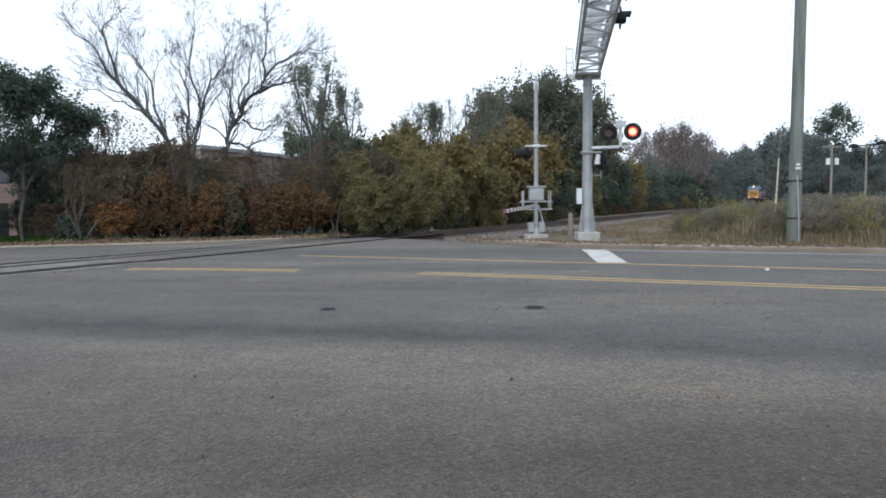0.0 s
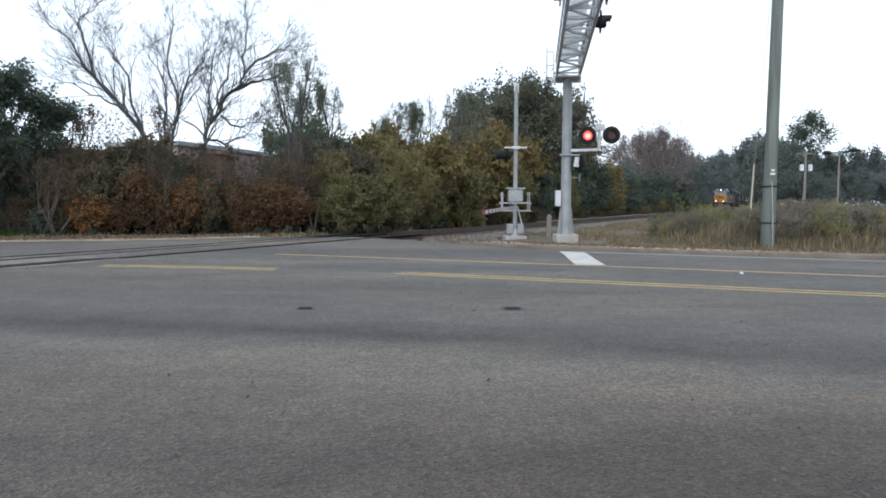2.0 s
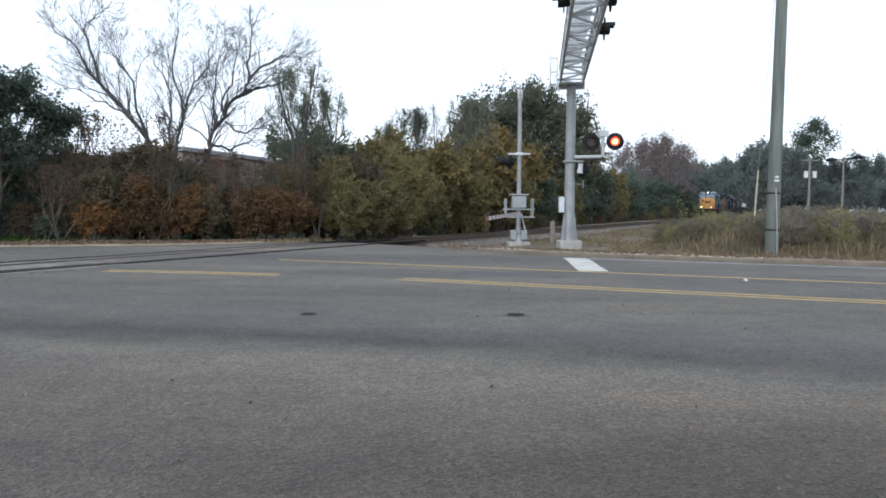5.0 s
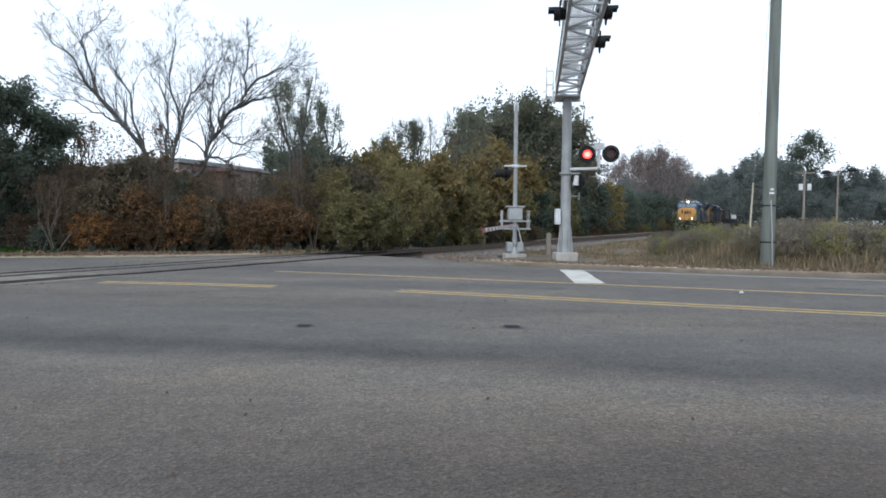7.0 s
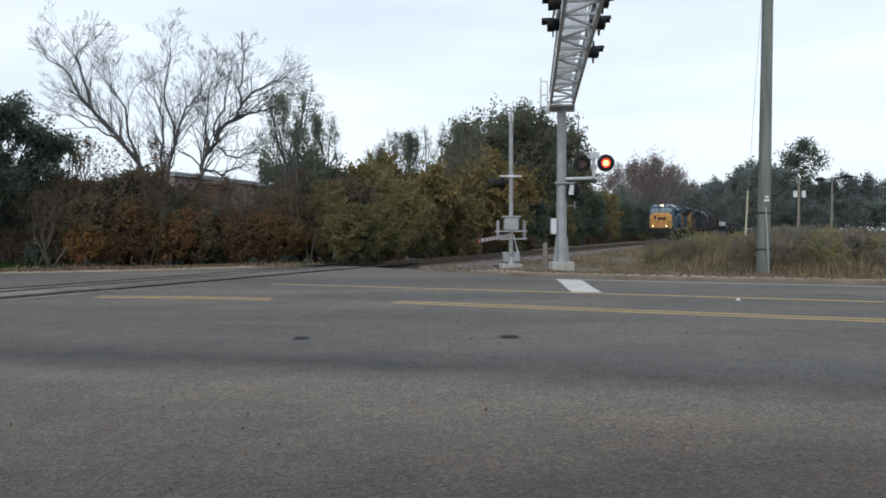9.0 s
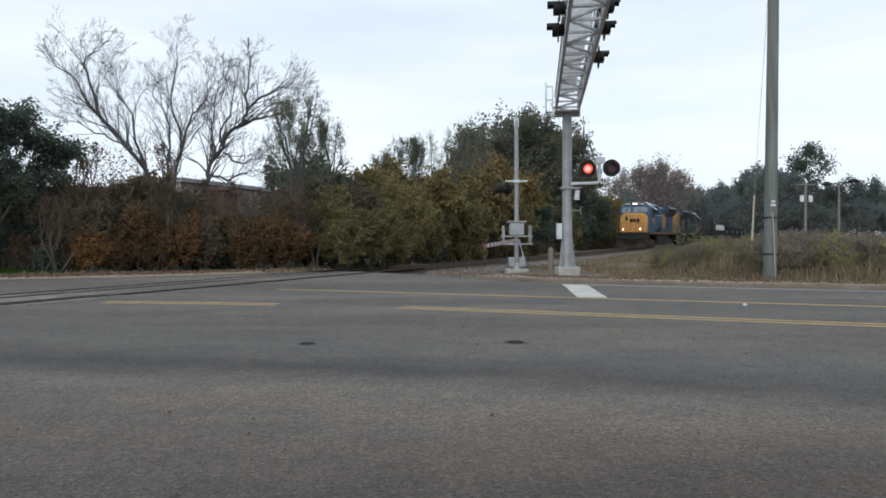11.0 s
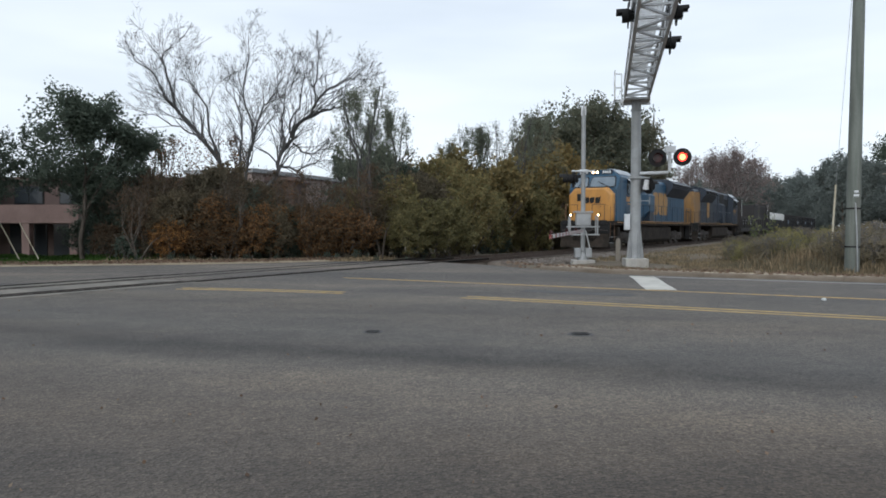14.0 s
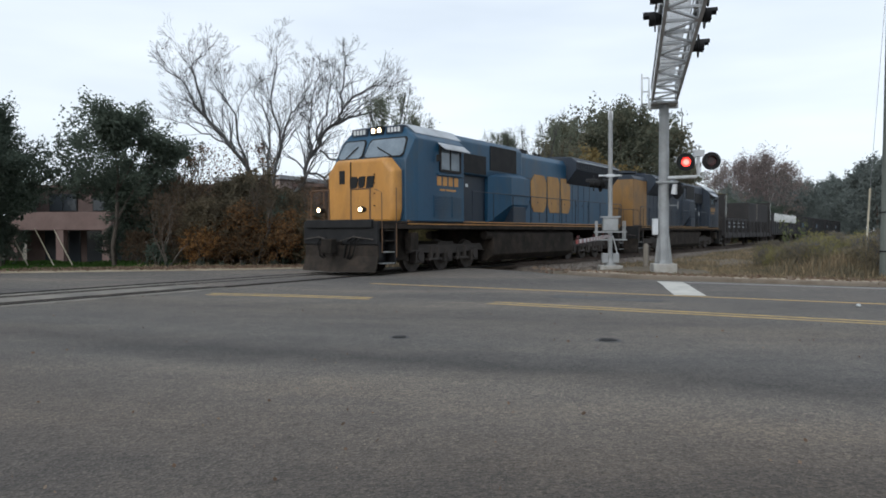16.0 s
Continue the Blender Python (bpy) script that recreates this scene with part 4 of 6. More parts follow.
    part("wiper", Solid().beam((-1.14, 0.95, 3.58), (-1.32, 0.25, 3.88), 0.03), M_BLACK, t)
    for y in (-1, 1):
        part("side_window", Solid().box(-4.18, -3.02, y * 1.57 - 0.02, y * 1.57 + 0.02, 3.28, 3.98), M_SCREEN, t, "cab side window")
        part("window_frame", Solid().box(-4.26, -4.18, y * 1.58 - 0.03, y * 1.58 + 0.03, 3.22, 4.04).box(-3.02, -2.94, y * 1.58 - 0.03, y * 1.58 + 0.03, 3.22, 4.04).box(-4.18, -3.02, y * 1.58 - 0.03, y * 1.58 + 0.03, 3.20, 3.28).box(-3.62, -3.57, y * 1.58 - 0.03, y * 1.58 + 0.03, 3.28, 3.98), M_BLACK, t)
        part("sunshade", Solid().add([(-4.45, y * 1.58, 4.06), (-2.85, y * 1.58, 4.06), (-2.85, y * 1.86, 3.86), (-4.45, y * 1.86, 3.86), (-4.45, y * 1.58, 4.09), (-2.85, y * 1.58, 4.09), (-2.85, y * 1.86, 3.89), (-4.45, y * 1.86, 3.89)], [(0, 1, 2, 3), (4, 5, 6, 7), (0, 1, 5, 4), (1, 2, 6, 5), (2, 3, 7, 6), (3, 0, 4, 7)]), M_ROOF, t)
        part("armrest", Solid().box(-4.4, -2.8, min(y * 1.57, y * 1.64), max(y * 1.57, y * 1.64), 3.1, 3.15), paint, t)
        bars(t, y * 1.573, -4.1, -2.7, 2.78, 3.06, (0.7, 0.7, 0.7, 0.7), trim, "four yellow figures as plain bars")
        bars(t, y * 1.573, -3.95, -2.95, 2.62, 2.68, (0.9, 0.8, 0.9), trim, "small yellow lettering as plain bars")
        lou = Solid()
        for k in range(9):
            lou.box(-3.5, -2.6, min(y * 1.56, y * 1.6), max(y * 1.56, y * 1.6), 1.82 + k * 0.075, 1.86 + k * 0.075)
            lou.box(-4.3, -3.7, min(y * 1.56, y * 1.6), max(y * 1.56, y * 1.6), 1.82 + k * 0.075, 1.86 + k * 0.075)
        part("louvre", lou, paint, t, "louvred panel under the cab window")
        part("mirror", Solid().box(-2.76, -2.73, min(y * 1.6, y * 1.72), max(y * 1.6, y * 1.72), 3.5, 3.7), M_BLACK, t)
    # number boards, lamps
    part("headlight_box", Solid().box(-1.80, -1.57, -0.27, 0.27, 4.29, 4.54), M_BLACK, t, bevel=0.02)
    for y in (-0.13, 0.13):
        part("headlight", Solid().tube([(-1.575, y, 4.42), (-1.55, y, 4.42)], 0.07, 16), M_HEAD if lit else M_GLASS, t, "lit round headlight" if lit else "dark round headlight")
    for y in (-0.72, 0.72):
        nb = part("number_board", Solid().box(-1.80, -1.585, y - 0.33, y + 0.33, 4.29, 4.52), M_NAVYDARK, t, "dark number board")
        sd = Solid()
        for k in range(4):
            sd.box(-1.586, -1.578, y - 0.26 + k * 0.135, y - 0.17 + k * 0.135, 4.34, 4.48)
        part("figures", sd, M_WHITEPAINT, nb, "pale figures as plain bars")
    for y in (-0.85, 0.85):
        dl = part("ditch_light", Solid().tube([(0.05, y, 1.98), (0.24, y, 1.98), (0.27, y, 1.98)], [0.07, 0.10, 0.10], 16), M_BLACK, t)
        part("lamp", Solid().tube([(0.27, y, 1.98), (0.285, y, 1.98)], 0.062, 16), M_HEAD if lit else M_GLASS, dl, "lit ditch light" if lit else "dark ditch light")
    part("anticlimber", Solid().box(0.20, 0.36, -1.35, 1.35, 1.45, 1.70), M_BLACK, t, bevel=0.02)
    # long hood
    def bulge(x, w):
        return [(x, y, z) for y, z in ((-0.99, 1.66), (0.99, 1.66), (w, 2.35), (w, 3.35), (0.99, 3.55), (-0.99, 3.55), (-w, 3.35), (-w, 2.35))]
    part("blower_bulge", Solid().loft([bulge(-7.15, 1.0), bulge(-8.3, 1.42), bulge(-9.8, 1.42), bulge(-10.0, 1.0)]), paint, t, "flared blower housing on the hood side", bevel=0.03)
    # recess shade is put into the colour: darker blue here and on the door
    part("electrical_cabinet", Solid().box(-7.7, -4.5, -0.86, 0.86, 1.66, 4.25), M_NAVYDARK, t, "recessed cabinet behind the cab, recess shade in its dark blue", bevel=0.03)
    part("hood", Solid().loft([[(x, y, z) for y, z in ((-0.98, 1.66), (0.98, 1.66), (0.98, 4.25), (0.8, 4.45), (-0.8, 4.45), (-0.98, 4.25))] for x in (-20.6, -7.6)]), paint, t, "long engine hood", bevel=0.03)
    part("brake_housing", Solid().loft([[(x, y, z) for y, z in ((-1.02, 3.3), (1.02, 3.3), (1.06, 3.5), (1.06, 4.4), (0.9, 4.58), (-0.9, 4.58), (-1.06, 4.4), (-1.06, 3.5))] for x in (-9.9, -4.52)]), paint, t, "brake equipment housing over the hood", bevel=0.04)
    for y in (-1, 1):
        part("brake_grid", Solid().box(-9.35, -7.2, min(y * 1.06, y * 1.09), max(y * 1.06, y * 1.09), 3.55, 4.42), M_BLACK, t, "black brake grid screen")
        part("air_inlet", Solid().box(-6.9, -4.7, min(y * 1.06, y * 1.075), max(y * 1.06, y * 1.075), 3.36, 4.0), M_BLACK, t, "dark panel behind the cab")
        # the door colour carries the recess shade too
        part("cab_door", Solid().box(-5.6, -4.85, min(y * 0.86, y * 0.94), max(y * 0.9, y * 0.94), 1.7, 3.5), M_NAVYDARK, t, "recessed cab door, recess shade in its dark blue")
        part("placard", Solid().box(-5.3, -5.1, min(y * 0.94, y * 0.95), max(y * 0.94, y * 0.95), 2.5, 2.75), M_WHITEPAINT, t, "small white placard")
        part("placard", Solid().box(-5.9, -5.7, min(y * 0.86, y * 0.87), max(y * 0.86, y * 0.87), 2.9, 3.0), M_WHITEPAINT, t, "small white placard")
    part("radiator", Solid().loft([[(x, y, z) for y, z in ((-1.0, 3.45), (1.0, 3.45), (1.5, 4.05), (1.5, 4.4), (1.2, 4.62), (-1.2, 4.62), (-1.5, 4.4), (-1.5, 4.05))] for x in ((-20.4, -14.6) if cab_first else (-18.1, -12.8))]), M_NAVYDARK, t, "dark flared radiator housing", bevel=0.04)
    for y in (-1, 1):
        part("radiator_edge", Solid().box(*((-20.3, -14.7) if cab_first else (-18.0, -12.9)), min(y * 1.47, y * 1.53), max(y * 1.47, y * 1.53), 4.38, 4.43), M_ROOF, t)
        grille = Solid()
        for k in range(26):
            x = (-20.2 if cab_first else -17.9) + k * (0.22 if cab_first else 0.19)
            grille.box(x, x + 0.06, min(y * 1.49, y * 1.52), max(y * 1.49, y * 1.52), 4.07, 4.37)
        part("grille", grille, M_BLACK, t)
    for x in (-19.4, -17.6, -15.8):
        part("roof_fan", Solid().tube([(x, 0, 4.6), (x, 0, 4.72)], 0.72, 20), M_NAVYDARK, t)
    part("exhaust_stack", Solid().box(-11.9, -11.2, -0.3, 0.3, 4.4, 4.72), M_BLACK, t, bevel=0.02)
    part("horn", Solid().tube([(-13.0, 0.3, 4.6), (-12.6, 0.3, 4.6)], [0.03, 0.09], 10).box(-13.1, -12.9, 0.2, 0.4, 4.4, 4.62), M_BLACK, t)
    part("antenna", Solid().box(-3.4, -3.1, -0.15, 0.15, 4.58, 4.66), M_ROOF, t)
    for y in (-1, 1):
        seams = Solid()
        for k in range(11):
            x = -10.3 - k * 0.72
            seams.box(x, x + 0.03, min(y * 0.98, y * 0.992), max(y * 0.98, y * 0.992), 1.75, 3.45)
            seams.box(x + 0.2, x + 0.26, min(y * 0.98, y * 1.01), max(y * 0.98, y * 1.01), 2.5, 2.56)
        seams.box(-14.4, -10.0, min(y * 0.98, y * 0.992), max(y * 0.98, y * 0.992), 3.45, 3.48)
        part("hood_side_seam", seams, M_NAVYDARK, t, "seams and latches along the hood side")
        # the owner's big emblem, as plain shapes
        e = y * 0.985
        big = Solid()
        lo, hi = min(e, e + y * 0.02), max(e, e + y * 0.02)
        def slab(ring):
            big.loft([[(px, lo, pz) for px, pz in ring], [(px, hi, pz) for px, pz in ring]])
        if cab_first:
            slab([(-10.85, 2.45), (-10.85, 3.35), (-11.20, 3.65), (-12.15, 3.65), (-12.40, 3.35), (-12.40, 2.45), (-12.10, 2.15), (-11.15, 2.15)])
            slab([(-12.60, 2.40), (-12.50, 3.65), (-13.60, 3.65), (-13.80, 3.40), (-13.80, 2.15), (-12.80, 2.15)])
        slab([(-14.00, 2.15), (-13.95, 3.65), (-14.75, 3.65), (-15.05, 3.30), (-15.05, 2.50), (-14.80, 2.15)])
        part("side_emblem", big, M_GOLDOLD, t, "large faded yellow emblem blocks on the hood")
        # side handrails
        hr = Solid()
        for z in (2.7, ):
            hr.tube([(-5.2, y * 1.48, z), (-20.8, y * 1.48, z)], 0.018, 6)
        for k in range(11):
            x = -5.2 - k * 1.56
            hr.tube([(x, y * 1.48, 1.66), (x, y * 1.48, 2.7)], 0.018, 6)
        part("side_handrail", hr, M_NAVYDARK, t)
        box = Solid().box(-9.5, -8.4, min(y * 1.0, y * 1.45), max(y * 1.0, y * 1.45), 1.66, 2.28)
        part("walkway_box", box, M_NAVYDARK, t, bevel=0.02)
    if not cab_first:
        part("hood_end", Solid().box(-20.72, -20.6, -0.98, 0.98, 1.66, 4.2), M_GOLDDIM, t, "yellow hood end, dimmed for its shadow")
        for y in (-1, 1):
            part("hood_end_side", Solid().box(-20.6, -18.2, min(y * 0.98, y * 0.995), max(y * 0.98, y * 0.995), 1.72, 4.2), M_GOLDDIM, t)
    # the fittings of the nose sit on its face
    for ob in t.children:
        if ob.name.split(".")[0] in ("nose_door", "door_window", "door_seam", "nose_emblem", "nose_bolts"):
            for v in ob.data.vertices:
                v.co.x -= 0.68
    # raise the upper works to their true height
    for ob in t.children_recursive:
        if ob.data is not WHEELSET:
            for v in ob.data.vertices:
                if v.co.z > 1.7:
                    v.co.z = 1.7 + (v.co.z - 1.7) * 1.085
    return t


def bulkhead_car():
    t = thing("bulkhead_flatcar", None, "dark oxide flatcar with tall end bulkheads and a dark load", "freight car", "freight cars of the train")
    L = 22.8
    part("deck", Solid().box(-L, 0, -1.45, 1.45, 1.0, 1.25), M_CARBROWN, t, bevel=0.02)
    for y in (-1.45, 1.45):
        sd = Solid().box(-L, 0, y - 0.05, y + 0.05, 0.8, 1.2)
        for k in range(12):
            x = -0.9 - k * 1.9
            sd.box(x - 0.06, x + 0.06, y - 0.09, y + 0.09, 0.85, 2.3)
        part("side_sill", sd, M_CARBROWN, t)
        part("bundle_row", Solid().box(-9.6, -1.2, y * 0.93 - 0.03, y * 0.93 + 0.03, 1.7, 1.8).box(-9.6, -1.2, y * 0.93 - 0.03, y * 0.93 + 0.03, 2.05, 2.13), M_ROOF, t, "pale bands on the load")
    for x in (-0.45, -L + 0.1):
        sd = Solid().box(x, x + 0.35, -1.45, 1.45, 1.25, 4.5)
        part("bulkhead", sd, M_CARBROWN, t, "tall end bulkhead", bevel=0.02)
        lad = Solid()
        for k in range(11):
            lad.box(x + 0.02, x + 0.33, 1.46, 1.50, 2.6 + k * 0.17, 2.66 + k * 0.17)
        part("ladder", lad, M_WHITEPAINT, t, "white ladder rungs")
    part("load", Solid().box(-10.5, -0.9, -1.3, 1.3, 1.25, 2.5), M_CARBLACK, t, "low dark load between the stakes", bevel=0.05)
    part("load", Solid().box(-L + 0.8, -11.0, -1.3, 1.3, 1.25, 4.15), M_CARBROWN, t, "tall dark stacked load", bevel=0.05)
    part("load_edge", Solid().box(-15.4, -15.3, 1.3, 1.33, 2.4, 4.1), M_WOODPOST, t)
    for k in range(9):
        part("stake", Solid().box(-1.6 - k * 1.0, -1.5 - k * 1.0, 1.34, 1.40, 1.2, 2.5), M_CARBROWN, t)
    truck(t, -2.6, (-0.9, 0.9), False)
    truck(t, -L + 2.6, (-0.9, 0.9), False)
    return t


def gondola(marked, L=16.4):
    t = thing("gondola_car", None, "black gondola car with pale sprayed lettering" if marked else "black open gondola car with ribbed sides", "freight car", "freight cars of the train")
    top = 3.45
    for y in (-1.45, 1.45):
        part("side_wall", Solid().box(-L, -0.3, y - 0.04, y + 0.04, 1.05, top), M_CARBLACK, t)
        ribs = Solid().box(-L, -0.3, y - 0.08, y + 0.08, top - 0.12, top)
        for k in range(int((L - 0.8) / 1.4) + 1):
            x = -0.6 - k * 1.4
            ribs.box(x - 0.07, x + 0.07, y - 0.13, y + 0.13, 1.05, top - 0.1)
        part("rib", ribs, M_CARBLACK, t)
    for x in (-0.34, -L):
        part("end_wall", Solid().box(x, x + 0.08, -1.45, 1.45, 1.05, top), M_CARBLACK, t)
    part("floor_plate", Solid().box(-L, -0.3, -1.45, 1.45, 0.95, 1.1), M_CARBROWN, t)
    if marked:
        rng = random.Random(5)
        sd = Solid()
        for k in range(40):
            x, z = -0.9 - k * 0.44, 2.35 + 0.2 * rng.random()
            sd.beam((x, 1.60, z), (x - 0.3 * rng.random(), 1.60, z + 0.9), 0.075, 0.012).beam((x, 1.60, z + 0.5 * rng.random()), (x - 0.4, 1.60, z + 0.7 * rng.random()), 0.07, 0.012)
        part("sprayed_marks", sd, M_WHITEPAINT, t, "pale spray paint scrawl that cannot be read")
    else:
        part("sprayed_marks", Solid().box(-6.6, -4.2, 1.585, 1.6, 1.9, 2.5), M_NAVY, t, "blue painted patch")
    truck(t, -2.2, (-0.9, 0.9), False)
    truck(t, -L + 2.0, (-0.9, 0.9), False)
    return t


# ---- plants ----
def tubes_mesh(name, segs, material, k=5):
    """Branches as tapering tubes: rows of (a, b, ra, rb)."""
    a, b = np.array([s[0] for s in segs]), np.array([s[1] for s in segs])
    ra, rb = np.array([s[2] for s in segs]), np.array([s[3] for s in segs])
    d = b - a
    d /= np.linalg.norm(d, axis=1, keepdims=True) + 1e-9
    ref = np.where(np.abs(d[:, 2:3]) < 0.9, np.array([[0, 0, 1.0]]), np.array([[1.0, 0, 0]]))
    p = np.cross(d, ref)
    p /= np.linalg.norm(p, axis=1, keepdims=True)
    q = np.cross(d, p)
    an = 2 * np.pi * np.arange(k) / k
    ring = np.cos(an)[None, :, None] * p[:, None] + np.sin(an)[None, :, None] * q[:, None]
    v = np.concatenate([a[:, None] + ring * ra[:, None, None], b[:, None] + ring * rb[:, None, None]], 1).reshape(-1, 3)
    base = (np.arange(len(segs)) * 2 * k)[:, None, None]
    i = np.arange(k)
    f = np.stack([i, (i + 1) % k, (i + 1) % k + k, i + k], -1)[None] + base
    return raw_mesh(name, v, f.reshape(-1, 4), material, True)


def leaves_mesh(name, pts, size, material, rng, flat=0.0):
    """A rhombic leaf at each point, turned at random."""
    n = len(pts)
    d = rng.normal(size=(n, 3))
    d /= np.linalg.norm(d, axis=1, keepdims=True)
    e = rng.normal(size=(n, 3))
    e[:, 2] *= 1 - flat
    d[:, 2] *= 1 - flat
    s = np.cross(d, e)
    s /= np.linalg.norm(s, axis=1, keepdims=True) + 1e-9
    ln = (size * rng.uniform(0.6, 1.4, n))[:, None]
    v = np.stack([pts - d * ln * 0.5, pts + s * ln * 0.32, pts + d * ln * 0.5, pts - s * ln * 0.32], 1).reshape(-1, 3)
    return raw_mesh(name, v, np.arange(4 * n).reshape(-1, 4), material)


def grow(rng, p, d, length, r, depth, segs, tips, spread=0.6, up=0.15, parts=3, kids=3, shrink=0.68, floor_r=0.012, thin=0.62, keep=None):
    """A limb of several bends that forks on its way."""
    step = length / parts
    for i in range(parts):
        d = d + rng.normal(size=3) * 0.13 + np.array([0, 0, up * 0.3])
        d /= np.linalg.norm(d)
        q = p + d * step
        if keep and not keep(q):
            break
        r2 = max(floor_r, r * (1 - 0.32 / parts))
        segs.append((p, q, r, r2))
        p, r = q, r2
        if depth > 0 and i > 0:
            for _ in range(1 if i < parts - 1 else kids - 1):
                side = rng.normal(size=3)
                side -= d * (side @ d)
                side /= np.linalg.norm(side)
                nd = d * math.cos(spread) + side * math.sin(spread) * rng.uniform(0.7, 1.2) + np.array([0, 0, up])
                grow(rng, p, nd / np.linalg.norm(nd), length * shrink * rng.uniform(0.75, 1.15), max(floor_r, r * thin), depth - 1, segs, tips, spread, up, parts, kids, shrink, floor_r, thin, keep)
    tips.append((p, d))


def make_tree(name, label, seed, height, crown, leaf, bark, leaf_size, count, depth=3, spread=0.6, stems=1, lean=0.1, category="tree", fill=0.5, trunk=0.3, low=0.25, rad=None, prune=1.08):
    """Trunk and limbs, and a crown of many small leaves in clumps round an uneven envelope."""
    rng = np.random.default_rng(seed)
    t = thing(name, None, label, category)
    segs, tips = [], []
    rad = rad or height * 0.014
    rx, mid, half = crown, height * (1 + low) / 2, height * (1 - low) / 2
    def reach(q):
        """How far out a place lies in the uneven envelope; 1 is its skin."""
        u = np.array([q[0] / rx, q[1] / rx, (q[2] - mid) / half])
        r = np.linalg.norm(u) + 1e-6
        w = Vector(u / r * 1.9 + seed)
        return r / (0.86 + 0.26 * noise.noise(w) + 0.16 * noise.noise(w * 2.3)) * (1 + 0.18 * max(0, u[2]) * math.hypot(u[0], u[1]))
    keep = (lambda q: q[2] < height * max(low, 0.3) or reach(q) < prune) if prune else None
    for k in range(stems):
        an = 2 * math.pi * (k + rng.random()) / stems
        d = np.array([math.cos(an) * lean, math.sin(an) * lean, 1.0])
        d /= np.linalg.norm(d)
        grow(rng, np.array([0, 0, -0.15]), d, height * trunk * 1.6, rad, depth, segs, tips, spread, 0.22, 3, 3, 0.66, max(0.006, rad * 0.05), 0.62, keep)
    part("trunk", tubes_mesh("trunk", segs, bark, 4), bark, t)
    if count:
        cl = []
        while len(cl) < (int(520 * fill) if fill else 700):
            u = rng.uniform(-1, 1, 3)
            q = np.array([u[0] * rx, u[1] * rx, mid + u[2] * half])
            if (0.4 if fill else 0.2) < reach(q) < 0.95:
                cl.append(q)
        tp = np.array([g[1] for g in segs if g[3] < rad * 0.3 and reach(g[1]) < 1.02 and g[1][2] > height * low * 0.8])
        if len(tp):
            cl = np.concatenate([np.array(cl), tp[rng.integers(0, len(tp), 320 if fill else 500)]])
        cl = np.array(cl)
        size = 0.35 + 1.15 * rng.random(len(cl)) ** 2 
        if fill == 0:
            size = 0.25 + 0.35 * rng.random(len(cl))
        out = cl - np.array([0, 0, mid - half * 0.5])
        out = out / np.linalg.norm(out, axis=1, keepdims=True) + rng.normal(size=cl.shape) * 0.5 + np.array([0, 0, 0.35])
        k = rng.choice(len(cl), count, p=size ** 1.6 / (size ** 1.6).sum())
        ball = rng.normal(size=(count, 3))
        ball *= (rng.random(count) ** 0.6 / np.linalg.norm(ball, axis=1))[:, None]
        far_out = rng.random(count)[:, None] ** 1.3
        reach_m = (size[k] * (0.04 * height + 0.07 * rx))[:, None]
        pts = cl[k] + ball * np.array([1, 1, 0.7]) * reach_m * (1.15 - 0.75 * far_out) + out[k] * far_out * reach_m * 0.9
        pts[:, 2] = np.maximum(pts[:, 2], 0.05)
        part("crown", leaves_mesh("crown", pts, leaf_size, leaf, rng), leaf, t)
    return t


def put(src, x, y, turn=0.0, scale=1.0, sz=None, z=None):
    z = float(ground_z(x, y)) if z is None else z
    m = pose(x, y, z, 0, 0, turn) @ Matrix.Diagonal((scale, scale, sz or scale, 1))
    return copy_thing(src, m)


def first(src, x, y, turn=0.0, scale=1.0, sz=None):
    z = float(ground_z(x, y))
    src.matrix_basis = pose(x, y, z, 0, 0, turn) @ Matrix.Diagonal((scale, scale, sz or scale, 1))
    return src


def bearing(deg, dist):
    return dist * math.sin(radians(deg)), dist * math.cos(radians(deg))


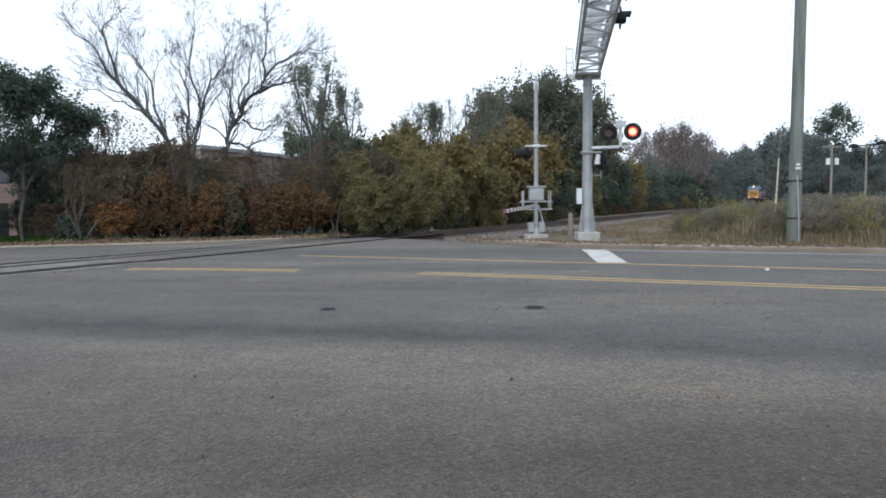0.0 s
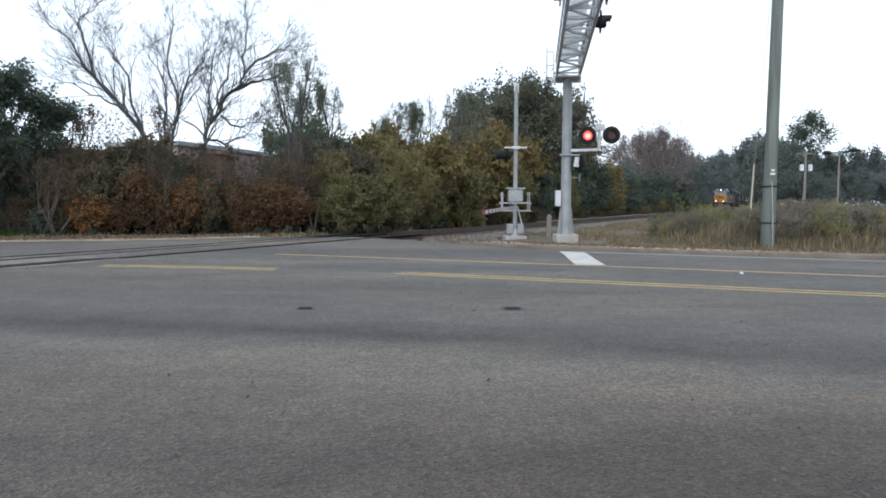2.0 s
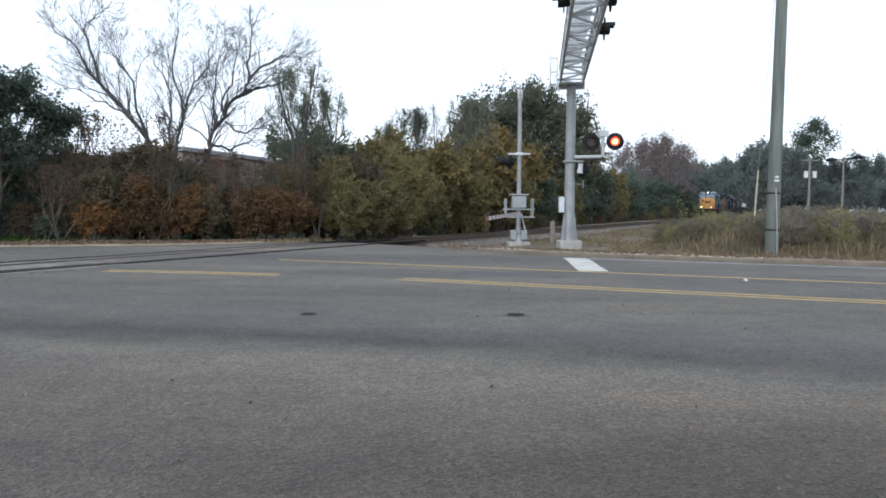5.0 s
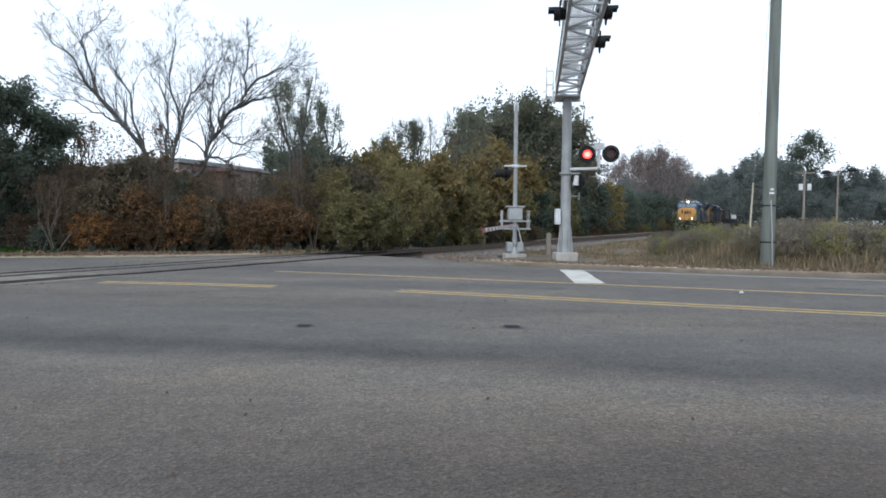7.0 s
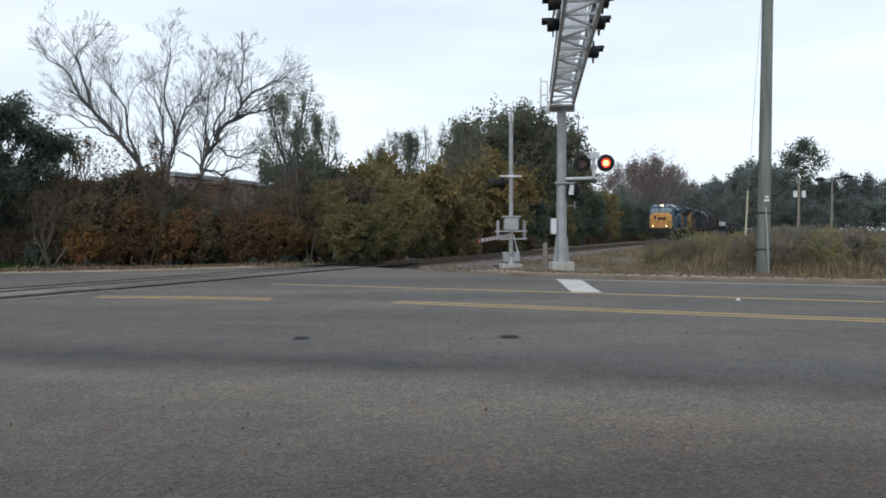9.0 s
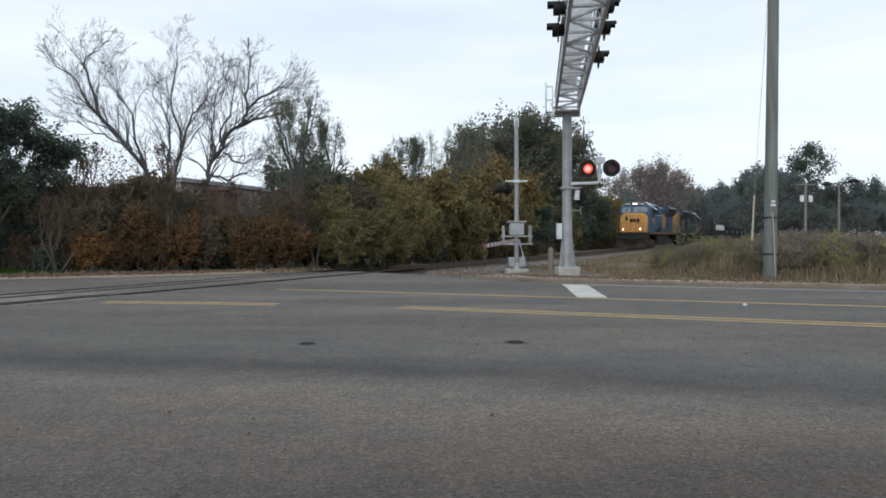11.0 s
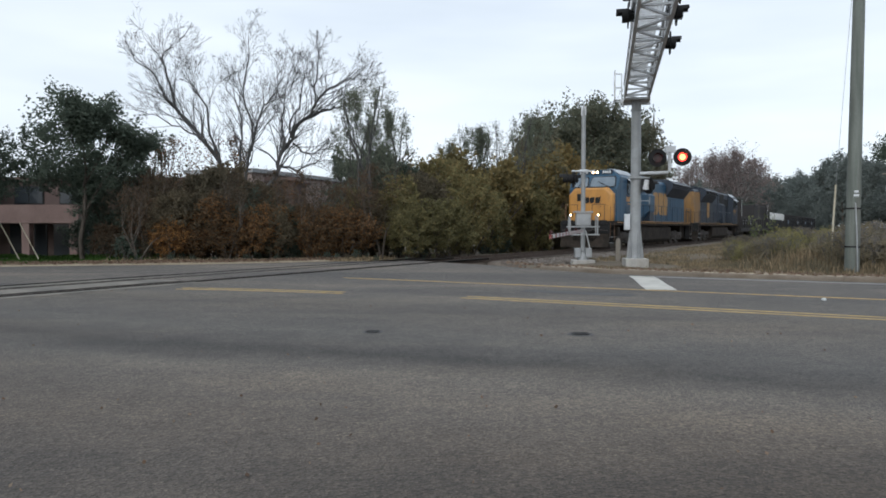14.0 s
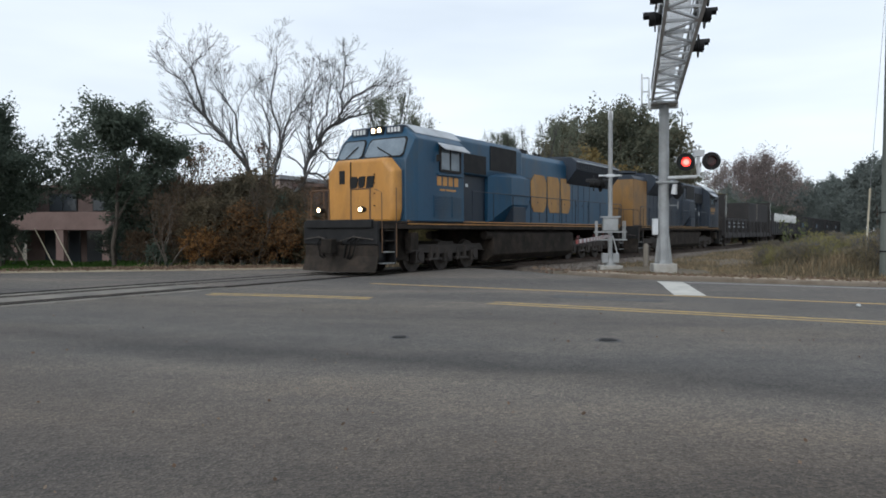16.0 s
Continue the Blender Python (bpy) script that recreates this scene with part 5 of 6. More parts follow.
def big_bare_tree():
    """The wide leafless tree: two stems that open into a broad fan of limbs."""
    rng = np.random.default_rng(21)
    x, y = bearing(-17.3, 36)
    t = thing("bare_tree", pose(x, y, float(ground_z(x, y))), "large leafless tree with many spreading grey limbs", "tree")
    segs, tips = [], []
    side = np.array([math.cos(radians(17.9)), math.sin(radians(17.9)), 0])
    deep = np.array([-side[1], side[0], 0])
    # each limb: radius, drift in depth, then its bends as (across, up)
    limbs = [
        (0.17, 0.4, [(-2.1, 0.6), (-2.2, 3.0), (-3.1, 5.5), (-4.0, 6.7), (-4.9, 7.7), (-5.5, 8.5), (-6.3, 9.7), (-7.0, 10.5)]),
        (0.09, 1.2, [(-4.9, 7.7), (-5.3, 9.3), (-5.5, 10.6), (-4.5, 11.4)]),
        (0.09, -1.0, [(-2.7, 4.9), (-3.3, 7.7), (-3.9, 8.6), (-4.1, 9.8)]),
        (0.15, -0.4, [(-1.5, 0.6), (-1.6, 3.0), (-1.3, 5.2), (-1.0, 6.2), (-0.5, 7.9), (0.2, 8.6), (0.3, 9.9)]),
        (0.1, 1.6, [(-1.5, 3.9), (-1.6, 6.2), (-2.0, 8.4), (-2.4, 9.5)]),
        (0.09, -1.3, [(-1.0, 6.2), (-1.4, 7.8), (-1.3, 9.8), (-1.2, 11.3)]),
        (0.22, -0.3, [(-0.8, 0.6), (-0.5, 3.0), (-0.2, 3.8), (0.2, 4.9), (1.0, 6.2), (1.9, 7.4), (2.2, 8.2), (2.3, 9.7), (2.6, 11.2)]),
        (0.1, 1.0, [(1.9, 7.4), (3.0, 7.9), (3.9, 8.2), (5.1, 9.1)]),
        (0.1, -1.6, [(0.2, 4.9), (0.6, 6.2), (0.4, 7.3), (0.6, 8.5), (1.0, 10.0)]),
        (0.09, 0.8, [(2.2, 8.2), (3.2, 9.1), (4.3, 9.7), (5.2, 9.9)]),
        (0.09, -0.8, [(0.3, 4.8), (1.2, 4.5), (1.9, 4.9), (2.4, 5.3)]),
        (0.08, 0.9, [(1.0, 6.0), (2.1, 5.5), (3.4, 5.8)]),
        (0.08, 1.8, [(1.0, 6.2), (1.4, 8.0), (1.7, 9.8), (1.9, 10.8)]),
        (0.07, 1.2, [(-3.4, 6.0), (-4.5, 6.6), (-5.8, 7.3), (-6.9, 7.7)]),
    ]
    for r, drift, bends in limbs:
        pts = [side * a * 0.93 + deep * drift * (i / (len(bends) - 1)) ** 1.3 + np.array([0, 0, z * 0.93]) for i, (a, z) in enumerate(bends)]
        n = 4
        line = [pts[0]]
        for p, q in zip(pts, pts[1:]):
            bow = rng.normal(size=3) * 0.10
            for k in range(1, n + 1):
                f = k / n
                line.append(p + (q - p) * f + bow * math.sin(math.pi * f) + rng.normal(size=3) * 0.04 * (f < 1))
        m = len(line) - 1
        for i in range(m):
            f0, f1 = i / m, (i + 1) / m
            ra, rb = r * 0.75 * (1 - 0.88 * f0), r * 0.75 * (1 - 0.88 * f1)
            segs.append((line[i], line[i + 1], ra, rb))
            d = line[i + 1] - line[i]
            d /= np.linalg.norm(d)
            for _ in range(0 if line[i + 1][2] < 3.8 else 1 if f1 < 0.35 else 2):
                turn = rng.normal(size=3)
                turn -= d * (turn @ d)
                turn /= np.linalg.norm(turn)
                nd = d * 0.85 + turn * 0.5 + np.array([0, 0, 0.2])
                grow(rng, line[i + 1], nd / np.linalg.norm(nd), rng.uniform(0.6, 1.2) * (1.5 - 0.9 * f1), max(0.009, rb * 0.4), 3, segs, tips, 0.45, 0.06, 3, 3, 0.62, 0.004, 0.55)
        tips.append((line[-1], d))
    part("trunk", tubes_mesh("trunk", segs, M_LIMB, 4), M_LIMB, t)
    tp = np.array([p for p, _ in tips])
    pts = tp[rng.integers(0, len(tp), 1000)] + rng.normal(size=(1000, 3)) * 0.10
    part("crown", leaves_mesh("crown", pts, 0.06, L_BROWN, rng), L_BROWN, t, "last few withered leaves on the twigs")


def build_woods():
    rng = random.Random(11)
    # evergreens by the lawn
    ever = make_tree("evergreen_tree", "dense dark evergreen tree on the lawn edge", 6, 7.4, 2.5, L_DARK, M_DARKBARK, 0.115, 30000, 3, 0.6, 1, 0.1, fill=0.8, trunk=0.3, low=0.27)
    tagged(ever, group="evergreens by the lawn")
    first(ever, -16.75, 28.05, 0, 1.12, 0.97)
    put(ever, *bearing(-40.6, 33), 130, 0.82, 1.0)
    put(ever, *bearing(-46, 31), 40, 1.1, 1.1)
    put(ever, *bearing(-38.6, 41), 200, 0.95, 0.9)
    put(ever, *bearing(-37.9, 33), 310, 0.72, 0.8)
    put(ever, *bearing(-28.6, 36), 250, 0.75, 0.68)
    # slim half-bare trees
    slim = make_tree("slim_tree", "slender tree with sparse pale green leaves", 8, 8.6, 2.2, L_SAGE, M_LIMB, 0.06, 13000, 4, 0.5, 3, 0.16, fill=0.0, trunk=0.34, low=0.25, rad=0.085, prune=1.12)
    first(slim, *bearing(-9.7, 34), 20, 1.0, 1.02)
    put(slim, *bearing(-8.6, 35.5), 140, 0.85, 0.9)
    put(slim, *bearing(-10.5, 35.0), 250, 0.85, 0.82)
    put(slim, *bearing(-1.8, 47), 200, 1.05, 1.05)
    put(slim, *bearing(-0.3, 48), 60, 1.0, 1.12)
    put(slim, *bearing(-3.0, 46), 310, 0.9, 0.95)
    put(slim, *bearing(3.4, 52), 310, 1.2, 1.3)
    # small bare reddish tree behind the evergreens
    bare = make_tree("small_bare_tree", "small leafless tree with reddish brown twigs", 14, 5.6, 1.7, L_RUST, M_DARKBARK, 0.08, 1400, 4, 0.5, 3, 0.3, fill=0.0, trunk=0.32, low=0.4, rad=0.06, prune=1.12)
    first(bare, *bearing(-23.8, 36), 0, 1.12)
    put(bare, *bearing(-26.2, 37), 100, 1.0)
    put(bare, *bearing(-21.5, 38), 200, 1.1)
    put(bare, *bearing(-28.0, 29.5), 200, 0.5)
    put(bare, *bearing(-27.2, 29.0), 80, 0.5)
    for k in range(16):
        put(bare, *bearing(-26.5 + k * 1.2 + rng.uniform(-0.4, 0.4), rng.uniform(29.6, 32.5)), rng.uniform(0, 360), rng.uniform(0.5, 0.78))
    big_bare_tree()
    # hedge of bushes and saplings along the left verge
    kinds = [
        ("orange_bush", "bush with orange autumn leaves", L_ORANGE, 31, 0.105, 8500),
        ("rust_bush", "bush with rusty brown leaves", L_RUST, 32, 0.105, 8500),
        ("brown_bush", "tangled bush with dull brown leaves", L_BROWN, 33, 0.11, 8000),
        ("green_bush", "dense dark green bush", L_DARK, 34, 0.105, 10000),
        ("low_bush", "low brown scrub at the foot of the hedge", L_BROWN, 36, 0.25, 650),
        ("low_green_bush", "low dark green scrub at the foot of the hedge", L_DARK, 37, 0.25, 650),
        ("olive_bush", "olive green bush turning yellow", L_OLIVE, 35, 0.11, 9500),
    ]
    bush = {}
    for nm, lb, mt, sd, sz, ct in kinds:
        bush[nm] = [make_tree(nm, lb, sd, 3.4, 1.5, mt, M_DARKBARK, sz, ct, 2 if nm.startswith("low") else 3, 0.6, 4, 0.35, "bush", 0.8, 0.3, 0.02, 0.035), False]
        tagged(bush[nm][0], group="bushes along the verge")
    def bushes(nm, b, dist, sc=1.0, sz=None):
        src = bush[nm]
        x, y = bearing(b, dist)
        if not src[1]:
            src[1] = True
            return first(src[0], x, y, rng.uniform(0, 360), sc, sz)
        return put(src[0], x, y, rng.uniform(0, 360), sc, sz)
    row = [(-27.8, 33, "green_bush", 0.8), (-26.6, 31.5, "rust_bush", 0.83), (-25.4, 33, "brown_bush", 0.98), (-24.6, 30.5, "brown_bush", 0.83), (-23.2, 31.5, "brown_bush", 1.02), (-22.4, 34.5, "brown_bush", 1.09),
           (-21.6, 30.5, "orange_bush", 0.96), (-20.7, 34.0, "green_bush", 1.1), (-20.0, 31, "green_bush", 0.98), (-18.6, 30.9, "green_bush", 0.95), (-18.3, 34.0, "brown_bush", 1.09), (-17.8, 30.6, "orange_bush", 0.88),
           (-16.7, 31.5, "green_bush", 1.02), (-15.7, 30.8, "green_bush", 0.5), (-14.7, 31.4, "orange_bush", 0.9), (-14.2, 30.4, "orange_bush", 0.6), (-13.0, 31.2, "orange_bush", 0.92), (-12.0, 31.8, "orange_bush", 0.95),
           (-11.4, 31.4, "orange_bush", 0.85), (-10.7, 33.5, "olive_bush", 0.85), (-9.6, 33.5, "brown_bush", 0.95), (-8.8, 32.2, "brown_bush", 0.85), (-7.6, 33.0, "olive_bush", 1.12), (-6.6, 31.2, "olive_bush", 0.98), (-5.6, 34.5, "brown_bush", 1.20), (-4.6, 32.6, "olive_bush", 1.04),
           (-37.9, 34, "green_bush", 0.8), (-39.2, 33, "green_bush", 0.9), (-40.5, 37, "green_bush", 1.20), (-43.0, 36, "green_bush", 1.20), (-7.0, 36, "olive_bush", 1.1), (-4.0, 37, "olive_bush", 1.25), (-5.6, 38, "brown_bush", 1.2), (-2.6, 36.0, "olive_bush", 1.06), (-30.5, 38, "green_bush", 0.94), (-23.9, 36.5, "brown_bush", 0.98), (-29.2, 31.5, "rust_bush", 0.63)]
    row += [(-26.4, 33.2, "green_bush", 1.2), (-24.6, 34.0, "green_bush", 1.15), (-11.8, 30.2, "orange_bush", 0.95), (-13.4, 30.1, "orange_bush", 0.9), (-10.6, 30.6, "orange_bush", 0.8), (-19.4, 33.6, "green_bush", 1.28), (-21.2, 33.6, "brown_bush", 1.25), (-17.7, 33.2, "green_bush", 1.15), (-18.6, 34.6, "brown_bush", 1.3), (-22.8, 34.0, "green_bush", 1.1), (-20.6, 32.6, "green_bush", 1.12), (-18.9, 33.0, "green_bush", 1.15), (-19.6, 34.5, "brown_bush", 1.2), (-20.9, 29.9, "orange_bush", 0.7), (-19.2, 29.9, "orange_bush", 0.72), (-17.2, 30.2, "brown_bush", 0.66), (-25.0, 29.6, "orange_bush", 0.6), (-23.4, 29.8, "orange_bush", 0.55), (-13.6, 30.0, "orange_bush", 0.8), (-12.2, 30.6, "orange_bush", 0.85), (-16.3, 31.0, "green_bush", 0.95), (-22.0, 32.0, "brown_bush", 1.15), (-8.4, 33.0, "green_bush", 0.8), (-3.4, 33.5, "olive_bush", 1.1), (-1.6, 35.5, "olive_bush", 1.2), (-27.6, 35.0, "green_bush", 1.0), (-25.8, 35.0, "brown_bush", 1.1)]
    for b, d, nm, sc in row:
        bushes(nm, b, d, sc, sc * rng.uniform(0.8, 1.1))
    # low fringe at the foot of the hedge
    for i in range(30):
        b = -28 + i * 0.78
        bushes(rng.choice(["low_bush", "low_green_bush", "low_green_bush"]), b, 29.2 + rng.uniform(-0.4, 1.0), rng.uniform(0.22, 0.42))
    # the wood along the far side of the track
    olive = make_tree("woodland_tree", "bushy woodland tree with olive and golden leaves", 41, 6.4, 2.5, L_OLIVE, M_DARKBARK, 0.23, 7500, 3, 0.6, 2, 0.2, fill=0.9, trunk=0.3, low=0.04)
    gold = make_tree("golden_woodland_tree", "woodland tree turning golden brown", 42, 6.2, 2.4, L_GOLD, M_DARKBARK, 0.23, 7000, 3, 0.6, 2, 0.2, fill=0.85, trunk=0.3, low=0.05)
    dark = make_tree("dark_woodland_tree", "dark green woodland tree", 43, 6.6, 2.4, L_DARK, M_DARKBARK, 0.25, 6500, 3, 0.6, 2, 0.2, fill=0.9, trunk=0.3, low=0.04)
    oak = make_tree("tall_oak", "tall oak with a dark green and brown crown", 44, 13.5, 4.6, L_OAK, M_DARKBARK, 0.24, 15000, 4, 0.6, 1, 0.1, fill=0.75, trunk=0.3, low=0.12)
    brown = make_tree("brown_oak", "tall tree with thinning brown leaves", 45, 12.5, 3.6, L_BROWN, M_DARKBARK, 0.23, 10000, 4, 0.55, 1, 0.1, fill=0.5, trunk=0.3, low=0.1)
    used = set()
    def tree(src, s, o, sc, sz=None):
        x, y = on_track(s, o)
        if src.name in used:
            return put(src, x, y, rng.uniform(0, 360), sc, sz)
        used.add(src.name)
        return first(src, x, y, rng.uniform(0, 360), sc, sz)
    for s, o, src, sc in ((30, 6.5, dark, 0.81), (33, 5.6, olive, 0.83), (36, 7.5, olive, 1.03), (37, 4.8, olive, 0.74), (40, 6.2, gold, 1.03), (43, 8.5, dark, 1.25), (44, 5.2, olive, 0.96), (48, 6.5, gold, 1.23),
                          (51, 9, olive, 1.46), (53, 5.6, olive, 1.10), (57, 7.5, gold, 1.46), (60, 5.6, dark, 1.06), (64, 7.5, olive, 1.46), (69, 6.0, dark, 1.23), (75, 6.5, dark, 1.34), (82, 6.0, dark, 1.34),
                          (90, 6.0, olive, 1.34), (100, 6.0, dark, 1.34), (112, 6.5, dark, 1.34), (126, 6.5, dark, 1.46), (140, 7, dark, 1.46), (155, 7, dark, 1.57),
                          (40, 11, dark, 1.12), (32, 4.6, olive, 0.66), (35, 5.2, gold, 0.7), (39, 8.5, gold, 1.08), (46, 7.5, olive, 1.2), (50, 4.9, gold, 0.8), (55, 9.5, gold, 1.4), (61, 9.0, gold, 1.4), (67, 5.2, olive, 0.95), (72, 8.0, olive, 1.3), (34, 10, dark, 0.95)):
        tree(src, s, o, sc)
    for b, d, src, sc in ((3.6, 60, brown, 0.84), (5.2, 66, oak, 0.98), (7.0, 68, oak, 1.13), (8.6, 72, brown, 1.25), (9.0, 70, oak, 1.12), (10.6, 76, oak, 1.05), (12.2, 84, brown, 0.98), (6.2, 76, brown, 1.22), (13.6, 94, brown, 0.8), (2.2, 56, brown, 0.72), (11.4, 88, dark, 2.0), (4.4, 72, olive, 1.7)):
        x, y = bearing(b, d)
        if src.name in used:
            put(src, x, y, rng.uniform(0, 360), sc)
        else:
            used.add(src.name)
            first(src, x, y, rng.uniform(0, 360), sc)
    # undergrowth between the track and the wood
    for i in range(46):
        x, y = on_track(27.5 + i * 1.35, 4.3 + 0.8 * rng.random())
        put(bush[rng.choice(["low_bush", "low_green_bush", "low_bush"])][0], x, y, rng.uniform(0, 360), rng.uniform(0.36, 0.62))
        if i < 34:
            x, y = on_track(25.0 + i * 1.4, 6.6 + 1.4 * rng.random())
            put(bush["low_bush"][0], x, y, rng.uniform(0, 360), rng.uniform(0.6, 0.8))
        if i < 24:
            x, y = bearing(-28.5 + i * 1.0, 32.0 + rng.random())
            put(bush[rng.choice(["low_bush", "low_green_bush"])][0], x, y, rng.uniform(0, 360), rng.uniform(0.5, 0.65))
    for i in range(60):
        x, y = on_track(34 + i * 2.9, 4.6 + 1.6 * rng.random())
        put(bush[rng.choice(["green_bush", "brown_bush", "rust_bush", "olive_bush"])][0], x, y, rng.uniform(0, 360), rng.uniform(0.6, 0.95), rng.uniform(0.5, 0.85))
    for i in range(26):
        put(dark if i % 3 == 0 else (olive, gold)[i % 2], *on_track(36 + i * 6.5, 12 + 3 * rng.random()), rng.uniform(0, 360), rng.uniform(1.1, 1.5))
    for b, d, sc in ((-39.6, 37, 1.0), (-42.6, 38, 1.1), (-46, 37, 1.1), (-37.6, 62, 1.3), (-41, 64, 1.5), (-45, 60, 1.5), (-49, 60, 1.5)):
        put(dark, *bearing(b, d), rng.uniform(0, 360), sc)
    # distance; the far trees carry haze in their leaf colours
    red = make_tree("distant_bare_tree", "distant leafless reddish tree, greyed for haze", 51, 14.0, 5.4, L_FARRED, M_BARK, 0.2, 7000, 4, 0.55, 2, 0.2, fill=0.5, trunk=0.3, low=0.15, rad=0.2, prune=1.12)
    far = make_tree("distant_tree", "distant green tree, greyed for haze", 52, 12.0, 4.6, L_FAR, M_DARKBARK, 0.34, 6000, 3, 0.6, 1, 0.1, fill=0.9, trunk=0.28, low=0.05)
    pine = make_tree("tall_pine", "tall pine with a rounded dark crown", 53, 20.0, 4.6, L_DARK, M_DARKBARK, 0.36, 9000, 4, 0.7, 1, 0.05, fill=0.6, trunk=0.36, low=0.52, rad=0.28)
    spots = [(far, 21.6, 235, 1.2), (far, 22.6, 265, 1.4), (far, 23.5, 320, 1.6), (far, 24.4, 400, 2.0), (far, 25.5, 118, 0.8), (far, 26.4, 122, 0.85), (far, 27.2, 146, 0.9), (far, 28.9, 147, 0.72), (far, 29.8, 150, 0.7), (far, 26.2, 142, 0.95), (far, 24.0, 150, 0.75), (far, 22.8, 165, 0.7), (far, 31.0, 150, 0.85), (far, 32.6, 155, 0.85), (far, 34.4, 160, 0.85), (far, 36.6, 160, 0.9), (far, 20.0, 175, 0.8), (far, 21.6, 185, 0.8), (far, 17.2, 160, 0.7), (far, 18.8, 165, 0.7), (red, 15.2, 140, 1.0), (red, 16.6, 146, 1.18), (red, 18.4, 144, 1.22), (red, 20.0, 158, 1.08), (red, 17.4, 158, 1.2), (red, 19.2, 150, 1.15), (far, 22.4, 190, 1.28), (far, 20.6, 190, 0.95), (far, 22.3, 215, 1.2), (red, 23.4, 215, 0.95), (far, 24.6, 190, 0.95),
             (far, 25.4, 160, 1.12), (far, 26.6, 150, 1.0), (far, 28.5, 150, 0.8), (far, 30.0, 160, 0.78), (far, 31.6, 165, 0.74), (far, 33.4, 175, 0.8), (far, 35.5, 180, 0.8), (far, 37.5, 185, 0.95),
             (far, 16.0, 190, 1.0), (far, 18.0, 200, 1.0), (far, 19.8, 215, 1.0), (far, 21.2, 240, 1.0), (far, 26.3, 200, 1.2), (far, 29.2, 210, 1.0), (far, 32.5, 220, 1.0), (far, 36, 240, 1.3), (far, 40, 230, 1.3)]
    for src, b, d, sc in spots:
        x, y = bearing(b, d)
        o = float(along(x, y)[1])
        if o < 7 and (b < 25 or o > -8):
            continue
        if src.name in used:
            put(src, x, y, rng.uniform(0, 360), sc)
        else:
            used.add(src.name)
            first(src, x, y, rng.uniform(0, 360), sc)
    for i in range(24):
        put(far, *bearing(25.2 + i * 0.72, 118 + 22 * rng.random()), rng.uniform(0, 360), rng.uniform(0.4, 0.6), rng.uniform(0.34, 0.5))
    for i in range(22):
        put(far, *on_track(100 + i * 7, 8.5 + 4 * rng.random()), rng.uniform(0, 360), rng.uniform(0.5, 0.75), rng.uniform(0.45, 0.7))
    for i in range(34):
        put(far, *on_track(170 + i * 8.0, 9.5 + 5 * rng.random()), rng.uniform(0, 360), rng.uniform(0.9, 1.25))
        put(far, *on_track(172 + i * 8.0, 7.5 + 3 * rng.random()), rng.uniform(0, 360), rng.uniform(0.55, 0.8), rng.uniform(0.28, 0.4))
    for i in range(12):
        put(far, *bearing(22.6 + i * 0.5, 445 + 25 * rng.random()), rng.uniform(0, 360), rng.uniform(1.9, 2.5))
    first(pine, *bearing(28.6, 150), 0, 0.92)
    # shrubs on the rough ground by the road
    weed = make_tree("weed_shrub", "straggling shrub with yellow green leaves", 61, 1.7, 0.95, L_WEED, M_BARK, 0.065, 2600, 3, 0.6, 6, 0.45, "shrub", 0.6, 0.32, 0.1, 0.02)
    grey = make_tree("grey_shrub", "dry grey brown thicket of brush", 62, 1.5, 1.1, L_GREY, M_BARK, 0.06, 3000, 3, 0.6, 8, 0.55, "shrub", 0.6, 0.32, 0.05, 0.016)
    tagged(weed, group="shrubs on the rough ground")
    tagged(grey, group="shrubs on the rough ground")
    lst = [(weed, 21.6, 33, 0.8), (weed, 22.3, 30, 0.75), (weed, 23.0, 31, 0.78), (weed, 21.0, 27, 0.6), (weed, 23.8, 29, 0.7), (weed, 20.4, 31, 0.6), (weed, 24.8, 33, 0.8), (weed, 29.8, 27, 1.0), (weed, 30.6, 28, 1.1), (weed, 25.2, 31, 0.8),
           (grey, 26.2, 28, 0.9), (grey, 27.4, 26.5, 0.95), (grey, 28.6, 25.5, 1.0), (grey, 29.8, 25, 1.0), (grey, 31.0, 25, 1.0), (grey, 32.2, 25, 0.95), (grey, 33.4, 25.5, 0.9), (grey, 24.6, 27, 0.7), (grey, 23.2, 26, 0.6), (grey, 28.0, 30, 1.1), (grey, 31.4, 29, 1.1), (grey, 33.6, 30, 1.0),
           (grey, 25.4, 36, 1.1), (grey, 27.2, 38, 1.2), (grey, 29.4, 40, 1.2), (grey, 23.0, 40, 1.0), (grey, 32.5, 42, 1.2), (weed, 24.4, 45, 1.0), (grey, 21.0, 38, 0.8)]
    for i in range(110):
        b, d = rng.uniform(18.2, 35.0), rng.uniform(22.8, 42.0)
        x, y = bearing(b, d)
        if float(along(np.array(x), np.array(y))[1]) < -6.5:
            lst.append((weed if rng.random() < 0.55 else grey, b, d, rng.uniform(0.45, 0.95) * (0.7 if b < 21 else 1.0)))
    for src, b, d, sc in lst:
        x, y = bearing(b, d)
        if src.name in used:
            put(src, x, y, rng.uniform(0, 360), sc)
        else:
            used.add(src.name)
            first(src, x, y, rng.uniform(0, 360), sc)


